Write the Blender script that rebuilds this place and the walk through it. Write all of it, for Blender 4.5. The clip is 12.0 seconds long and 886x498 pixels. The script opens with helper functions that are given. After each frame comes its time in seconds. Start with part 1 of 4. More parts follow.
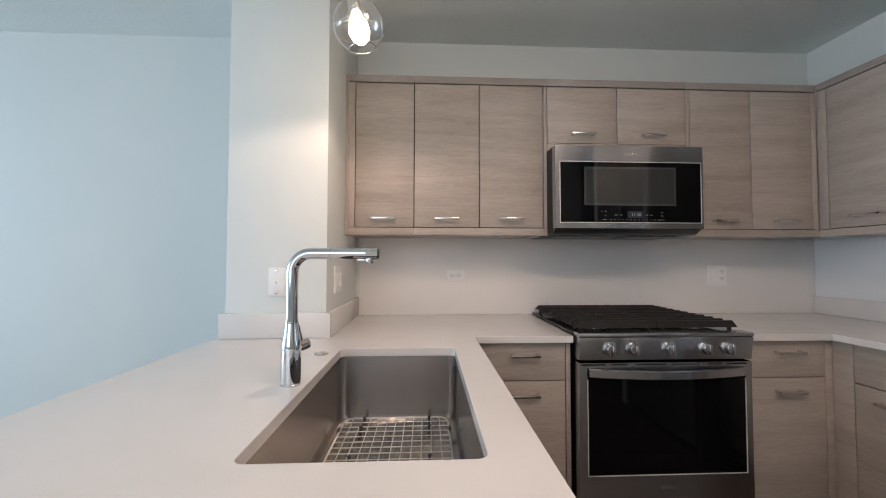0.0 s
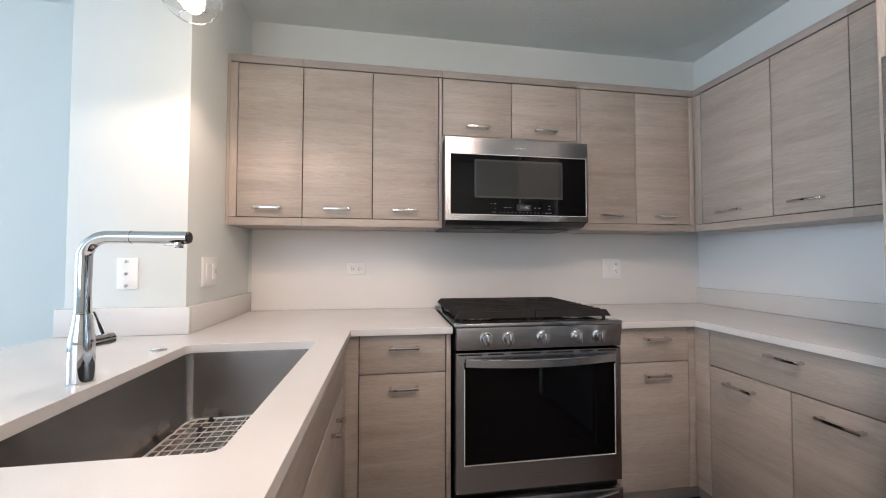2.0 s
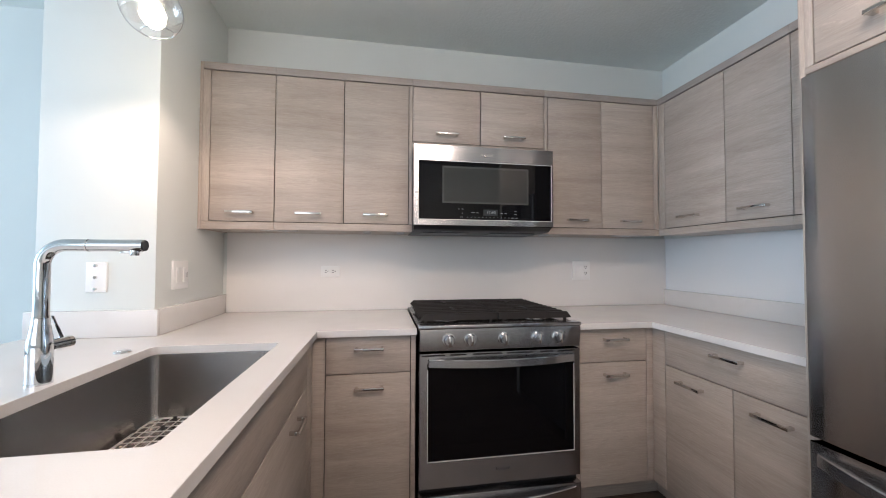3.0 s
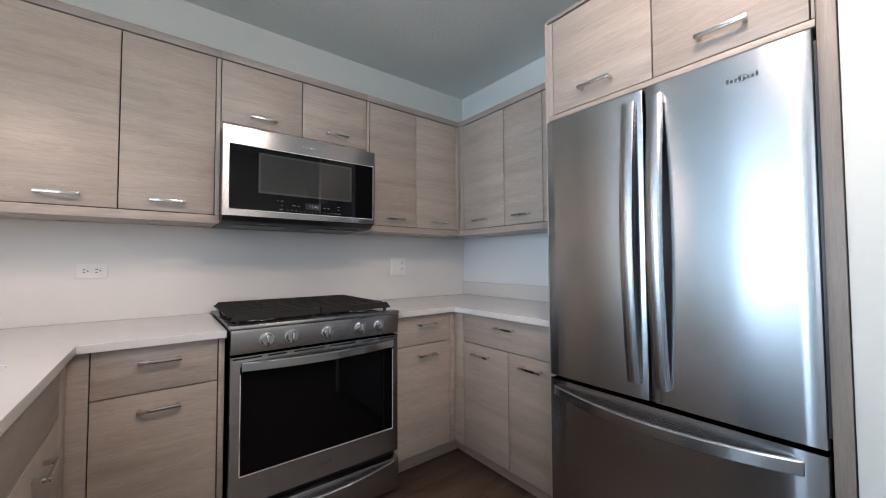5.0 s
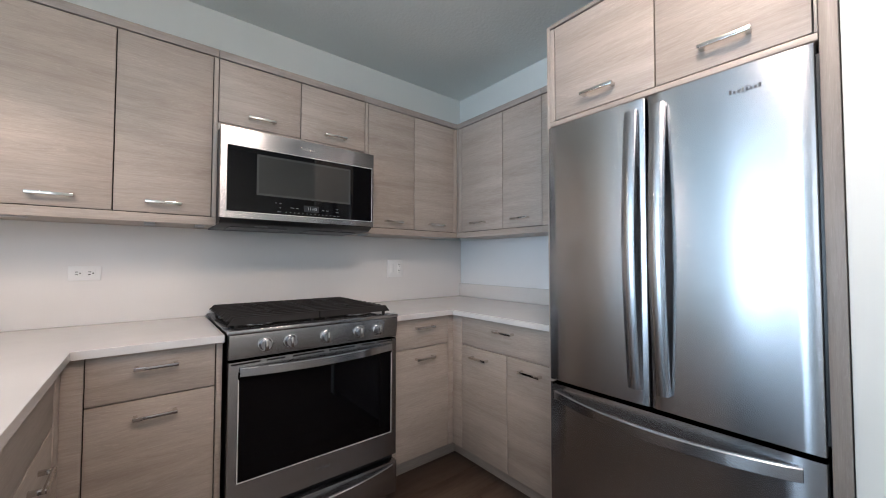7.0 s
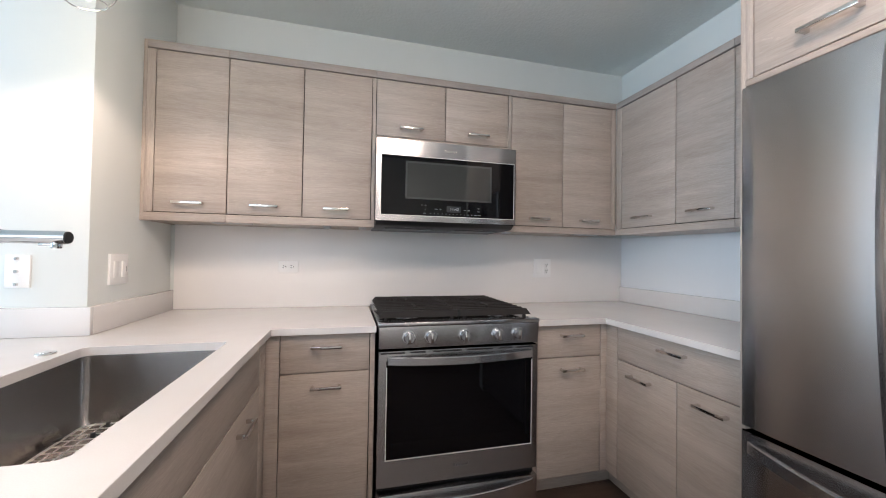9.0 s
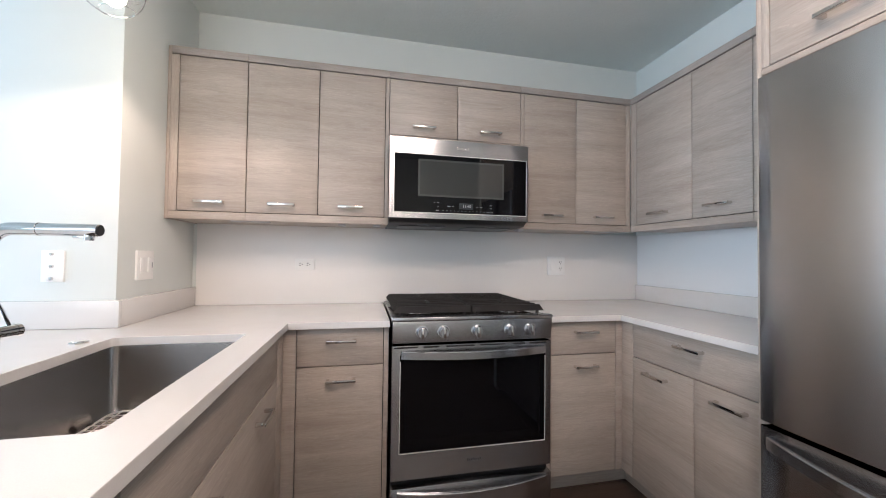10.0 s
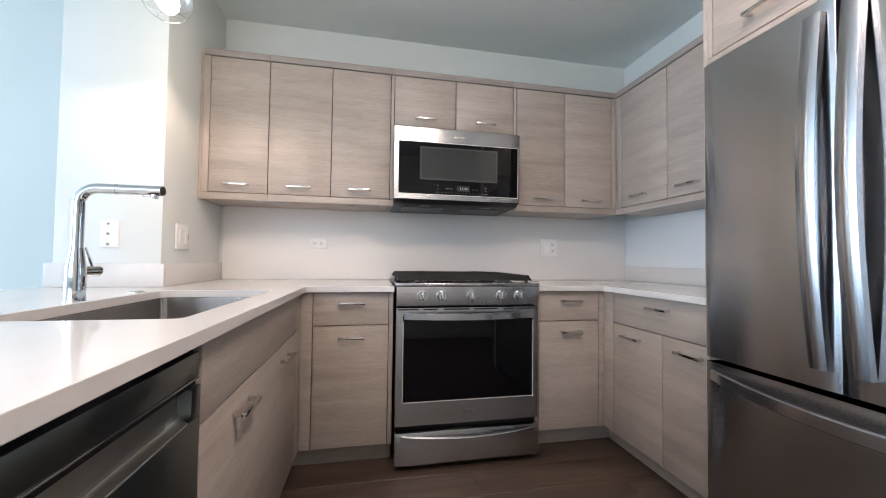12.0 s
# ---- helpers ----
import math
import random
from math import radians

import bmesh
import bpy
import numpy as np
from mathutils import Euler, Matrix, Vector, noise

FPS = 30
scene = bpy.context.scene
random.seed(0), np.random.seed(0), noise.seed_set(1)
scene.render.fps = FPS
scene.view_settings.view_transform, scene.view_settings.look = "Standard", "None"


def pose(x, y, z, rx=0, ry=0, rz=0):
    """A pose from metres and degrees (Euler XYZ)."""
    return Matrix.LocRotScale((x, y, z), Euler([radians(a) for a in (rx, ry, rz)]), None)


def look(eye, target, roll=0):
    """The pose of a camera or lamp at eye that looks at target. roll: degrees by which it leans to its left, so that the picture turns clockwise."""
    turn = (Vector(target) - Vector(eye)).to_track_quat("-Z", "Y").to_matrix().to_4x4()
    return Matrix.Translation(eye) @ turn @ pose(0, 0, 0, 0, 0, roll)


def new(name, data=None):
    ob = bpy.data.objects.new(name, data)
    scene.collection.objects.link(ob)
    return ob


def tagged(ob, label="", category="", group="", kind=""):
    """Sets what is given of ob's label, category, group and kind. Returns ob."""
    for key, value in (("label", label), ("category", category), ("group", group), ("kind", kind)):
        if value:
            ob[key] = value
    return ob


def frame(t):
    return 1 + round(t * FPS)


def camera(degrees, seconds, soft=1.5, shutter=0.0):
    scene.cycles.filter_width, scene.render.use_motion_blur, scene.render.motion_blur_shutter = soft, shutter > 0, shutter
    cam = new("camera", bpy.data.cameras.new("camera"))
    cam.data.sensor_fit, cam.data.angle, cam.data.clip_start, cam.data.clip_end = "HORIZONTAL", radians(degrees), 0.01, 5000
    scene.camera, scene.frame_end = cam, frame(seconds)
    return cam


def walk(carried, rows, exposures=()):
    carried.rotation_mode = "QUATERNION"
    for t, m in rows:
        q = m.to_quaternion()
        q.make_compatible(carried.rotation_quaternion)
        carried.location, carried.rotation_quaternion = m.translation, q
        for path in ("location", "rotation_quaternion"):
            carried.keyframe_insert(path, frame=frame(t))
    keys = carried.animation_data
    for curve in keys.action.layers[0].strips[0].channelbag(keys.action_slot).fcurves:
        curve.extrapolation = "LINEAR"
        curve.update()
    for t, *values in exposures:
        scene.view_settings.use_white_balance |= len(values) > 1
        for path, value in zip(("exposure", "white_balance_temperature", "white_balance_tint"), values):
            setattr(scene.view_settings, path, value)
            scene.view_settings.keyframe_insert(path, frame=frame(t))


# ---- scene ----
cam = camera(101.3, 12.0, soft=1.0)
PATH = [
    (0, (-1.016, -2.212, 1.241), (-0.927, -0.215, 1.304), 0.1),
    (0.5, (-0.958, -2.224, 1.252), (-0.799, -0.231, 1.307), 0.1),
    (1, (-0.865, -2.217, 1.245), (-0.638, -0.231, 1.298), -0.0),
    (1.5, (-0.751, -2.209, 1.233), (-0.483, -0.228, 1.283), 0.1),
    (2, (-0.661, -2.21, 1.206), (-0.359, -0.234, 1.264), 0.1),
    (2.5, (-0.583, -2.255, 1.219), (-0.273, -0.28, 1.277), 0.2),
    (3, (-0.538, -2.289, 1.227), (-0.206, -0.317, 1.282), 0.2),
    (3.5, (-0.509, -2.306, 1.236), (0.023, -0.379, 1.292), 0.2),
    (3.7, (-0.498, -2.311, 1.229), (0.17, -0.428, 1.292), 0.1),
    (5.5, (-0.628, -2.352, 1.181), (0.671, -0.832, 1.244), -0.1),
    (6, (-0.632, -2.36, 1.203), (0.681, -0.853, 1.263), 0.1),
    (6.5, (-0.635, -2.342, 1.209), (0.686, -0.842, 1.268), 0.1),
    (8.5, (-0.518, -2.274, 1.212), (0.142, -0.387, 1.267), 0.6),
    (9, (-0.502, -2.282, 1.232), (-0.003, -0.345, 1.265), 0.9),
    (9.5, (-0.508, -2.287, 1.217), (-0.066, -0.337, 1.26), 0.7),
    (10, (-0.496, -2.3, 1.203), (-0.075, -0.345, 1.247), 0.7),
    (10.5, (-0.468, -2.315, 1.168), (-0.061, -0.357, 1.211), 0.7),
    (11, (-0.459, -2.349, 1.125), (-0.058, -0.39, 1.168), 0.7),
    (11.5, (-0.466, -2.428, 1.075), (-0.076, -0.467, 1.132), 0.7),
    (12, (-0.493, -2.52, 1.053), (-0.112, -0.558, 1.112), 0.7),
]
walk(cam, [(t, look(eye, target, roll)) for t, eye, target, roll in PATH],
     [(0, -0.15, 6450, 16), (0.5, -0.05, 6450, 16), (1.5, 0.18, 6400, 15.5), (2.5, 0.40, 6200, 15), (6, 0.12, 6020, 13), (8.5, 0.48, 6100, 14), (12, 0.52, 6050, 13.5)])

# ---------------------------------------------------------------- world and lights
world = bpy.data.worlds.new("sky")
scene.world = world
world.use_nodes = True
wn = world.node_tree.nodes
sky = wn.new("ShaderNodeTexSky")
sky.sky_type, sky.sun_disc = "NISHITA", False
sky.sun_elevation, sky.sun_rotation = radians(48), radians(120)
wn["Background"].inputs["Strength"].default_value = 0.12
world.node_tree.links.new(sky.outputs["Color"], wn["Background"].inputs["Color"])

sun_data = bpy.data.lights.new("sun", "SUN")
sun_data.energy, sun_data.angle, sun_data.color = 2.5, radians(0.6), (1.0, 0.95, 0.88)
new("sun", sun_data).matrix_world = look((20, -11, 25), (0, 0, 0))


def area_lamp(name, eye, target, w, h, watts, colour):
    d = bpy.data.lights.new(name, "AREA")
    d.shape, d.size, d.size_y, d.energy, d.color = "RECTANGLE", w, h, watts, colour
    o = new(name, d)
    o.matrix_world = look(eye, target)
    return o


DAY = (0.64, 0.84, 1.0)
XL = -7.5            # window wall
WINDOWS = [(-1.45, -0.30), (-3.40, -1.65)]
for (y0, y1), watts in zip(WINDOWS, (54, 110)):
    area_lamp("window_daylight", (XL - 0.02, (y0 + y1) / 2, 1.29), (0, (y0 + y1) / 2, 1.29), y1 - y0 - 0.08, 2.26, watts, DAY)
# Unseen south window, added with its lamp to light the cooker wall
ADDED_SOUTH_WINDOW = (-3.2, -1.2)
SOUTH_SILL = 0.95
area_lamp("window_daylight", ((ADDED_SOUTH_WINDOW[0] + ADDED_SOUTH_WINDOW[1]) / 2, -3.72, 1.705), ((ADDED_SOUTH_WINDOW[0] + ADDED_SOUTH_WINDOW[1]) / 2, 0, 1.705), ADDED_SOUTH_WINDOW[1] - ADDED_SOUTH_WINDOW[0] - 0.08, 1.43, 16, (0.90, 0.955, 1.0))

PENDANT = (-1.235, -1.07, 1.985)
bulb_data = bpy.data.lights.new("pendant_glow", "SPOT")     # cone chosen to end the light just below bulb height; no cap is built
bulb_data.energy, bulb_data.color, bulb_data.shadow_soft_size = 10.5, (1.0, 0.74, 0.56), 0.035
bulb_data.spot_size, bulb_data.spot_blend = radians(160), 0.24
new("pendant_glow", bulb_data).location = (PENDANT[0], PENDANT[1], PENDANT[2] - 0.018)


CEILING = 2.586
CEILING_LIGHT = (-0.12, -2.25)
lamp_data = bpy.data.lights.new("ceiling_light_glow", "AREA")
lamp_data.shape, lamp_data.size, lamp_data.energy, lamp_data.color = "DISK", 0.52, 7.5, (1.0, 0.77, 0.60)
new("ceiling_light_glow", lamp_data).matrix_world = look((CEILING_LIGHT[0], CEILING_LIGHT[1], CEILING - 0.168), (CEILING_LIGHT[0], CEILING_LIGHT[1] + 0.001, 0))


# ---------------------------------------------------------------- materials
def material(name, colour=(0.8, 0.8, 0.8), rough=0.5, metal=0.0, **more):
    m = bpy.data.materials.new(name)
    m.use_nodes = True
    b = m.node_tree.nodes["Principled BSDF"]
    b.inputs["Base Color"].default_value = (*colour, 1)
    b.inputs["Roughness"].default_value = rough
    b.inputs["Metallic"].default_value = metal
    for k, v in more.items():
        b.inputs[k.replace("_", " ")].default_value = v
    return m


def add(m, kind, **values):
    n = m.node_tree.nodes.new("ShaderNode" + kind)
    for k, v in values.items():
        n.inputs[k].default_value = v
    return n


def link(m, a, b):
    m.node_tree.links.new(a, b)


def principled(m):
    return m.node_tree.nodes["Principled BSDF"]


def coords(m, scale=(1, 1, 1), per_object=False):
    tc = add(m, "TexCoord")
    mp = add(m, "Mapping", Scale=scale)
    if per_object:
        oi = add(m, "ObjectInfo")
        mul = add(m, "VectorMath")
        mul.operation = "MULTIPLY"
        mul.inputs[1].default_value = (7.3, 5.1, 9.7)
        link(m, oi.outputs["Random"], mul.inputs[0])
        plus = add(m, "VectorMath")
        link(m, tc.outputs["Object"], plus.inputs[0])
        link(m, mul.outputs[0], plus.inputs[1])
        link(m, plus.outputs[0], mp.inputs["Vector"])
    else:
        link(m, tc.outputs["Object"], mp.inputs["Vector"])
    return mp.outputs["Vector"]


def ramp(m, fac, stops):
    r = add(m, "ValToRGB")
    els = r.color_ramp.elements
    while len(els) < len(stops):
        els.new(0.5)
    for e, (p, c) in zip(els, stops):
        e.position, e.color = p, (*c, 1)
    link(m, fac, r.inputs["Fac"])
    return r.outputs["Color"]


def mix(m, fac, a, b, mode="MIX"):
    n = add(m, "Mix")
    n.data_type, n.blend_type = "RGBA", mode
    for sock, v in ((n.inputs[0], fac), (n.inputs[6], a), (n.inputs[7], b)):
        if isinstance(v, (int, float)):
            sock.default_value = v
        elif isinstance(v, tuple):
            sock.default_value = (*v, 1)
        else:
            link(m, v, sock)
    return n.outputs[2]


def bump(m, height, strength, distance):
    n = add(m, "Bump", Strength=strength, Distance=distance)
    link(m, height, n.inputs["Height"])
    link(m, n.outputs["Normal"], principled(m).inputs["Normal"])


def laminate(name, scale, tone=1.0, piecewise=True):
    """Grey-beige wood-print laminate; scale stretches the grain along one axis; piecewise shifts it from piece to piece."""
    m = material(name, rough=0.42)
    v = coords(m, scale, piecewise)
    warp = add(m, "TexNoise", Scale=0.9, Detail=2.0)
    link(m, v, warp.inputs["Vector"])
    moved = add(m, "VectorMath")
    moved.operation = "MULTIPLY_ADD"
    moved.inputs[1].default_value = (1.2, 1.2, 1.2)
    link(m, warp.outputs["Color"], moved.inputs[0])
    link(m, v, moved.inputs[2])
    broad = add(m, "TexNoise", Scale=1.0, Detail=5.0, Roughness=0.58)
    fine = add(m, "TexNoise", Scale=11.0, Detail=6.0, Roughness=0.65)
    for n in (broad, fine):
        link(m, moved.outputs[0], n.inputs["Vector"])
    a = ramp(m, broad.outputs["Fac"], [(0.28, (0.372, 0.314, 0.268)), (0.50, (0.438, 0.380, 0.331)), (0.72, (0.500, 0.441, 0.390))])
    b = ramp(m, fine.outputs["Fac"], [(0.32, (0.83, 0.81, 0.80)), (0.55, (1.0, 1.0, 1.0)), (0.75, (1.07, 1.07, 1.07))])
    # tone below 1 puts shade into the colour of a darker copy
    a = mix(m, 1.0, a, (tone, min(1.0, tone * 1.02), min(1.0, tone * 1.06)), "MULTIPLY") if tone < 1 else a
    # thin pale pores drawn along the grain
    pore = add(m, "TexNoise", Scale=30.0, Detail=3.0, Roughness=0.6)
    link(m, moved.outputs[0], pore.inputs["Vector"])
    c = ramp(m, pore.outputs["Fac"], [(0.56, (1.0, 1.0, 1.0)), (0.68, (1.15, 1.15, 1.16))])
    tint = add(m, "ObjectInfo")
    d = ramp(m, tint.outputs["Random"], [(0.0, (0.965, 0.962, 0.96)), (1.0, (1.03, 1.03, 1.03))])
    c = mix(m, 1.0, c, d, "MULTIPLY") if piecewise else c
    a = mix(m, 1.0, mix(m, 0.75, a, b, "MULTIPLY"), c, "MULTIPLY")
    link(m, a, principled(m).inputs["Base Color"])
    bump(m, fine.outputs["Fac"], 0.12, 0.001)
    return m


def painted(name, colour, rough=0.6, grain=260.0, depth=0.0006, strength=0.25):
    m = material(name, colour, rough)
    v = coords(m)
    big = add(m, "TexNoise", Scale=1.3, Detail=3.0)
    small = add(m, "TexNoise", Scale=grain, Detail=2.0)
    for n in (big, small):
        link(m, v, n.inputs["Vector"])
    lo = tuple(c * 0.965 for c in colour)
    link(m, ramp(m, big.outputs["Fac"], [(0.35, lo), (0.65, colour)]), principled(m).inputs["Base Color"])
    bump(m, small.outputs["Fac"], strength, depth)
    return m


def steel(name, colour, rough, aniso=0.85):
    m = material(name, colour, rough, 1.0, Anisotropic=aniso)
    up = add(m, "CombineXYZ")
    up.inputs["Z"].default_value = 1.0
    link(m, up.outputs[0], principled(m).inputs["Tangent"])
    v = coords(m, (2.0, 2.0, 420.0))
    n = add(m, "TexNoise", Scale=1.0, Detail=3.0)
    link(m, v, n.inputs["Vector"])
    lo, hi = tuple(c * 0.985 for c in colour), tuple(min(1, c * 1.01) for c in colour)
    link(m, ramp(m, n.outputs["Fac"], [(0.3, lo), (0.7, hi)]), principled(m).inputs["Base Color"])
    smear = add(m, "TexNoise", Scale=3.0, Detail=4.0)
    link(m, coords(m), smear.inputs["Vector"])
    rr = add(m, "MapRange")
    rr.inputs["To Min"].default_value, rr.inputs["To Max"].default_value = rough * 0.88, rough * 1.15
    link(m, smear.outputs["Fac"], rr.inputs["Value"])
    link(m, rr.outputs["Result"], principled(m).inputs["Roughness"])
    return m


LAM = laminate("grey_oak_laminate", (1.25, 15.0, 15.0))
LAM_V = laminate("grey_oak_laminate_upright", (15.0, 15.0, 1.25))
# Same laminate as the doors, its tone lowered for the rails' weaker light
LAM_RAIL_SHADED = laminate("grey_oak_laminate_crown_shaded", (1.25, 15.0, 15.0), 0.78, False)
LAM_RUN = laminate("grey_oak_laminate_run", (1.25, 15.0, 15.0), 1.0, False)
# Darkened upright laminate: the shade beside the fridge is put into its colour
LAM_V_SHADED = laminate("grey_laminate_upright_shaded", (20.0, 20.0, 1.0), 0.55)
WALL = painted("pale_mint_wall_paint", (0.755, 0.787, 0.764))
CEIL = painted("popcorn_ceiling_paint", (0.85, 0.89, 0.868), 0.85, 60.0, 0.010, 0.26)
# Paler, bluer than the wall paint: daylight on the side wall put into colour
PALE_LIT = painted("pale_satin_lit_wall_paint", (0.86, 0.875, 0.885), 0.38)
WHITE = painted("white_satin_paint", (0.80, 0.81, 0.80), 0.4)
STEEL = steel("brushed_stainless_steel", (0.50, 0.505, 0.525), 0.23, 0.85)
DW_STEEL = steel("dark_stainless_steel", (0.150, 0.172, 0.176), 0.28)
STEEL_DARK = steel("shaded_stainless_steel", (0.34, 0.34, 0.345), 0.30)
SINK_STEEL = steel("satin_sink_steel", (0.42, 0.392, 0.370), 0.22, 0.9)
CHROME = material("polished_chrome", (0.64, 0.655, 0.67), 0.05, 1.0)
TRIM = material("bright_satin_trim", (0.80, 0.79, 0.77), 0.40, 0.35)
COOKTOP = material("glossy_cooktop_enamel", (0.012, 0.012, 0.013), 0.12, Specular_IOR_Level=0.8)
NICKEL = material("polished_nickel", (0.70, 0.68, 0.66), 0.11, 1.0)
BLACK_GLASS = material("black_glass", (0.003, 0.003, 0.004), 0.03, Specular_IOR_Level=0.30)
WINDOW_GLASS = material("dark_screened_glass", (0.040, 0.042, 0.040), 0.05, Specular_IOR_Level=0.45)
BORDER = material("grey_window_print", (0.060, 0.062, 0.062), 0.06)
BLACK = material("black_plastic", (0.010, 0.010, 0.011), 0.35)
# Near-black for the fridge seal, and as filler where narrow gaps are shaded
GAP = material("black_seal_and_gap_fill", (0.006, 0.006, 0.007), 0.8)
PLASTIC = material("white_plastic", (0.92, 0.915, 0.90), 0.28)
PLASTIC_DARK = material("dark_socket_slot", (0.02, 0.02, 0.02), 0.6)
MARK = material("printed_grey_mark", (0.45, 0.45, 0.46), 0.4)
DARK_MARK = material("engraved_dark_mark", (0.08, 0.08, 0.085), 0.4)
DISPLAY = material("display_backing", (0.035, 0.038, 0.042), 0.1)
DIGIT = material("display_digit", (0.25, 0.27, 0.29), 0.4, Emission_Color=(0.7, 0.8, 0.9, 1), Emission_Strength=0.05)
WIRE = material("bright_wire", (0.80, 0.78, 0.76), 0.28, 1.0)
POCKET = material("satin_pocket_steel", (0.58, 0.56, 0.52), 0.30, 1.0)
PRINT = material("panel_print", (0.16, 0.165, 0.17), 0.5)
GAP_WOOD = material("cabinet_shadow_gap", (0.022, 0.018, 0.015), 0.8)

QUARTZ = material("white_quartz", (0.74, 0.715, 0.695), 0.10)
qv = coords(QUARTZ)
qn = add(QUARTZ, "TexNoise", Scale=420.0, Detail=2.0)
qb = add(QUARTZ, "TexNoise", Scale=5.0, Detail=4.0)
for q in (qn, qb):
    link(QUARTZ, qv, q.inputs["Vector"])
qa = ramp(QUARTZ, qn.outputs["Fac"], [(0.3, (0.722, 0.700, 0.682)), (0.6, (0.745, 0.725, 0.708))])
qc = ramp(QUARTZ, qb.outputs["Fac"], [(0.35, (0.965, 0.96, 0.955)), (0.6, (1, 1, 1))])
link(QUARTZ, mix(QUARTZ, 1.0, qa, qc, "MULTIPLY"), principled(QUARTZ).inputs["Base Color"])

SPLASH = painted("honed_white_backsplash", (0.875, 0.853, 0.832), 0.36, 300.0, 0.0003, 0.1)
IRON = material("cast_iron_enamel", (0.023, 0.020, 0.019), 0.70, Specular_IOR_Level=0.3)
iv = add(IRON, "TexNoise", Scale=380.0, Detail=3.0)
link(IRON, coords(IRON), iv.inputs["Vector"])
bump(IRON, iv.outputs["Fac"], 0.35, 0.0008)

OAK = material("dark_brown_floor_wood", (0.09, 0.07, 0.06), 0.42)
ov = coords(OAK, (1.3, 11.0, 11.0), True)
o1 = add(OAK, "TexNoise", Scale=1.0, Detail=6.0, Roughness=0.6)
o2 = add(OAK, "TexNoise", Scale=6.0, Detail=6.0, Roughness=0.75)
for o in (o1, o2):
    link(OAK, ov, o.inputs["Vector"])
oc = ramp(OAK, o1.outputs["Fac"], [(0.25, (0.040, 0.026, 0.019)), (0.5, (0.082, 0.056, 0.042)), (0.75, (0.140, 0.100, 0.077))])
od = ramp(OAK, o2.outputs["Fac"], [(0.3, (0.65, 0.63, 0.62)), (0.6, (1.0, 1.0, 1.0))])
ot = add(OAK, "ObjectInfo")
oe = ramp(OAK, ot.outputs["Random"], [(0.0, (0.75, 0.74, 0.74)), (1.0, (1.15, 1.12, 1.10))])
link(OAK, mix(OAK, 1.0, mix(OAK, 1.0, oc, od, "MULTIPLY"), oe, "MULTIPLY"), principled(OAK).inputs["Base Color"])
bump(OAK, o2.outputs["Fac"], 0.2, 0.001)

SILVERED = material("silvered_glass", (0.95, 0.94, 0.93), 0.10, 0.10, Transmission_Weight=1.0, IOR=1.2)
GLASS = material("clear_glass", (1, 1, 1), 0.0, Transmission_Weight=1.0, IOR=1.45)
THIN_GLASS = material("thin_clear_glass", (1, 1, 1), 0.0, Transmission_Weight=1.0, IOR=1.12)
GLOW = material("lit_diffuser", (0.9, 0.88, 0.85), 0.5, Emission_Color=(1.0, 0.80, 0.65, 1), Emission_Strength=14.0)
BULB = material("lit_bulb", (1, 0.9, 0.75), 0.4, Emission_Color=(1.0, 0.86, 0.62, 1), Emission_Strength=14.0)


# ---------------------------------------------------------------- building helpers
def bx(bm, x0, x1, y0, y1, z0, z1, bevel=0.0, segments=2):
    vs = [bm.verts.new((x, y, z)) for x in (x0, x1) for y in (y0, y1) for z in (z0, z1)]
    fs = [bm.faces.new([vs[i] for i in f]) for f in ((0, 1, 3, 2), (4, 6, 7, 5), (0, 4, 5, 1), (2, 3, 7, 6), (0, 2, 6, 4), (1, 5, 7, 3))]
    if bevel:
        es = {e for f in fs for e in f.edges}
        bmesh.ops.bevel(bm, geom=list(es), offset=bevel, segments=segments, affect="EDGES", profile=0.5)
    return bm


def box(*a, **k):
    return bx(bmesh.new(), *a, **k)


def sweep(bm, pts, radii, seg=16, squash=1.0, caps=True):
    """A tube along pts; radii one number or one for each point."""
    pts = [Vector(p) for p in pts]
    if isinstance(radii, (int, float)):
        radii = [radii] * len(pts)
    t0 = (pts[1] - pts[0]).normalized()
    n = t0.orthogonal().normalized()
    rings = []
    for i, p in enumerate(pts):
        a, b = pts[max(i - 1, 0)], pts[min(i + 1, len(pts) - 1)]
        t = (b - a).normalized() if (b - a).length > 1e-9 else t0
        n = (n - t * n.dot(t)).normalized()
        w = t.cross(n)
        rings.append([bm.verts.new(p + radii[i] * (math.cos(u) * n + squash * math.sin(u) * w)) for u in [2 * math.pi * k / seg for k in range(seg)]])
    for r, s in zip(rings, rings[1:]):
        for k in range(seg):
            bm.faces.new((r[k], r[(k + 1) % seg], s[(k + 1) % seg], s[k]))
    if caps:
        bm.faces.new(list(reversed(rings[0])))
        bm.faces.new(rings[-1])
    return bm


def tube(*a, **k):
    return sweep(bmesh.new(), *a, **k)


def turned(bm, profile, centre=(0, 0, 0), axis="Z", seg=32):
    """A lathe shape: profile of (radius, height)."""
    rings = []
    for r, h in profile:
        ring = []
        for k in range(seg):
            u = 2 * math.pi * k / seg
            a, b = r * math.cos(u), r * math.sin(u)
            p = {"Z": (a, b, h), "Y": (a, h, -b), "X": (h, a, b)}[axis]
            ring.append(bm.verts.new(Vector(centre) + Vector(p)))
        rings.append(ring)
    for r, s in zip(rings, rings[1:]):
        for k in range(seg):
            bm.faces.new((r[k], r[(k + 1) % seg], s[(k + 1) % seg], s[k]))
    for ring in (rings[0], rings[-1]):
        bm.faces.new(ring)
    bmesh.ops.remove_doubles(bm, verts=bm.verts[:], dist=1e-6)
    bmesh.ops.recalc_face_normals(bm, faces=bm.faces[:])
    return bm


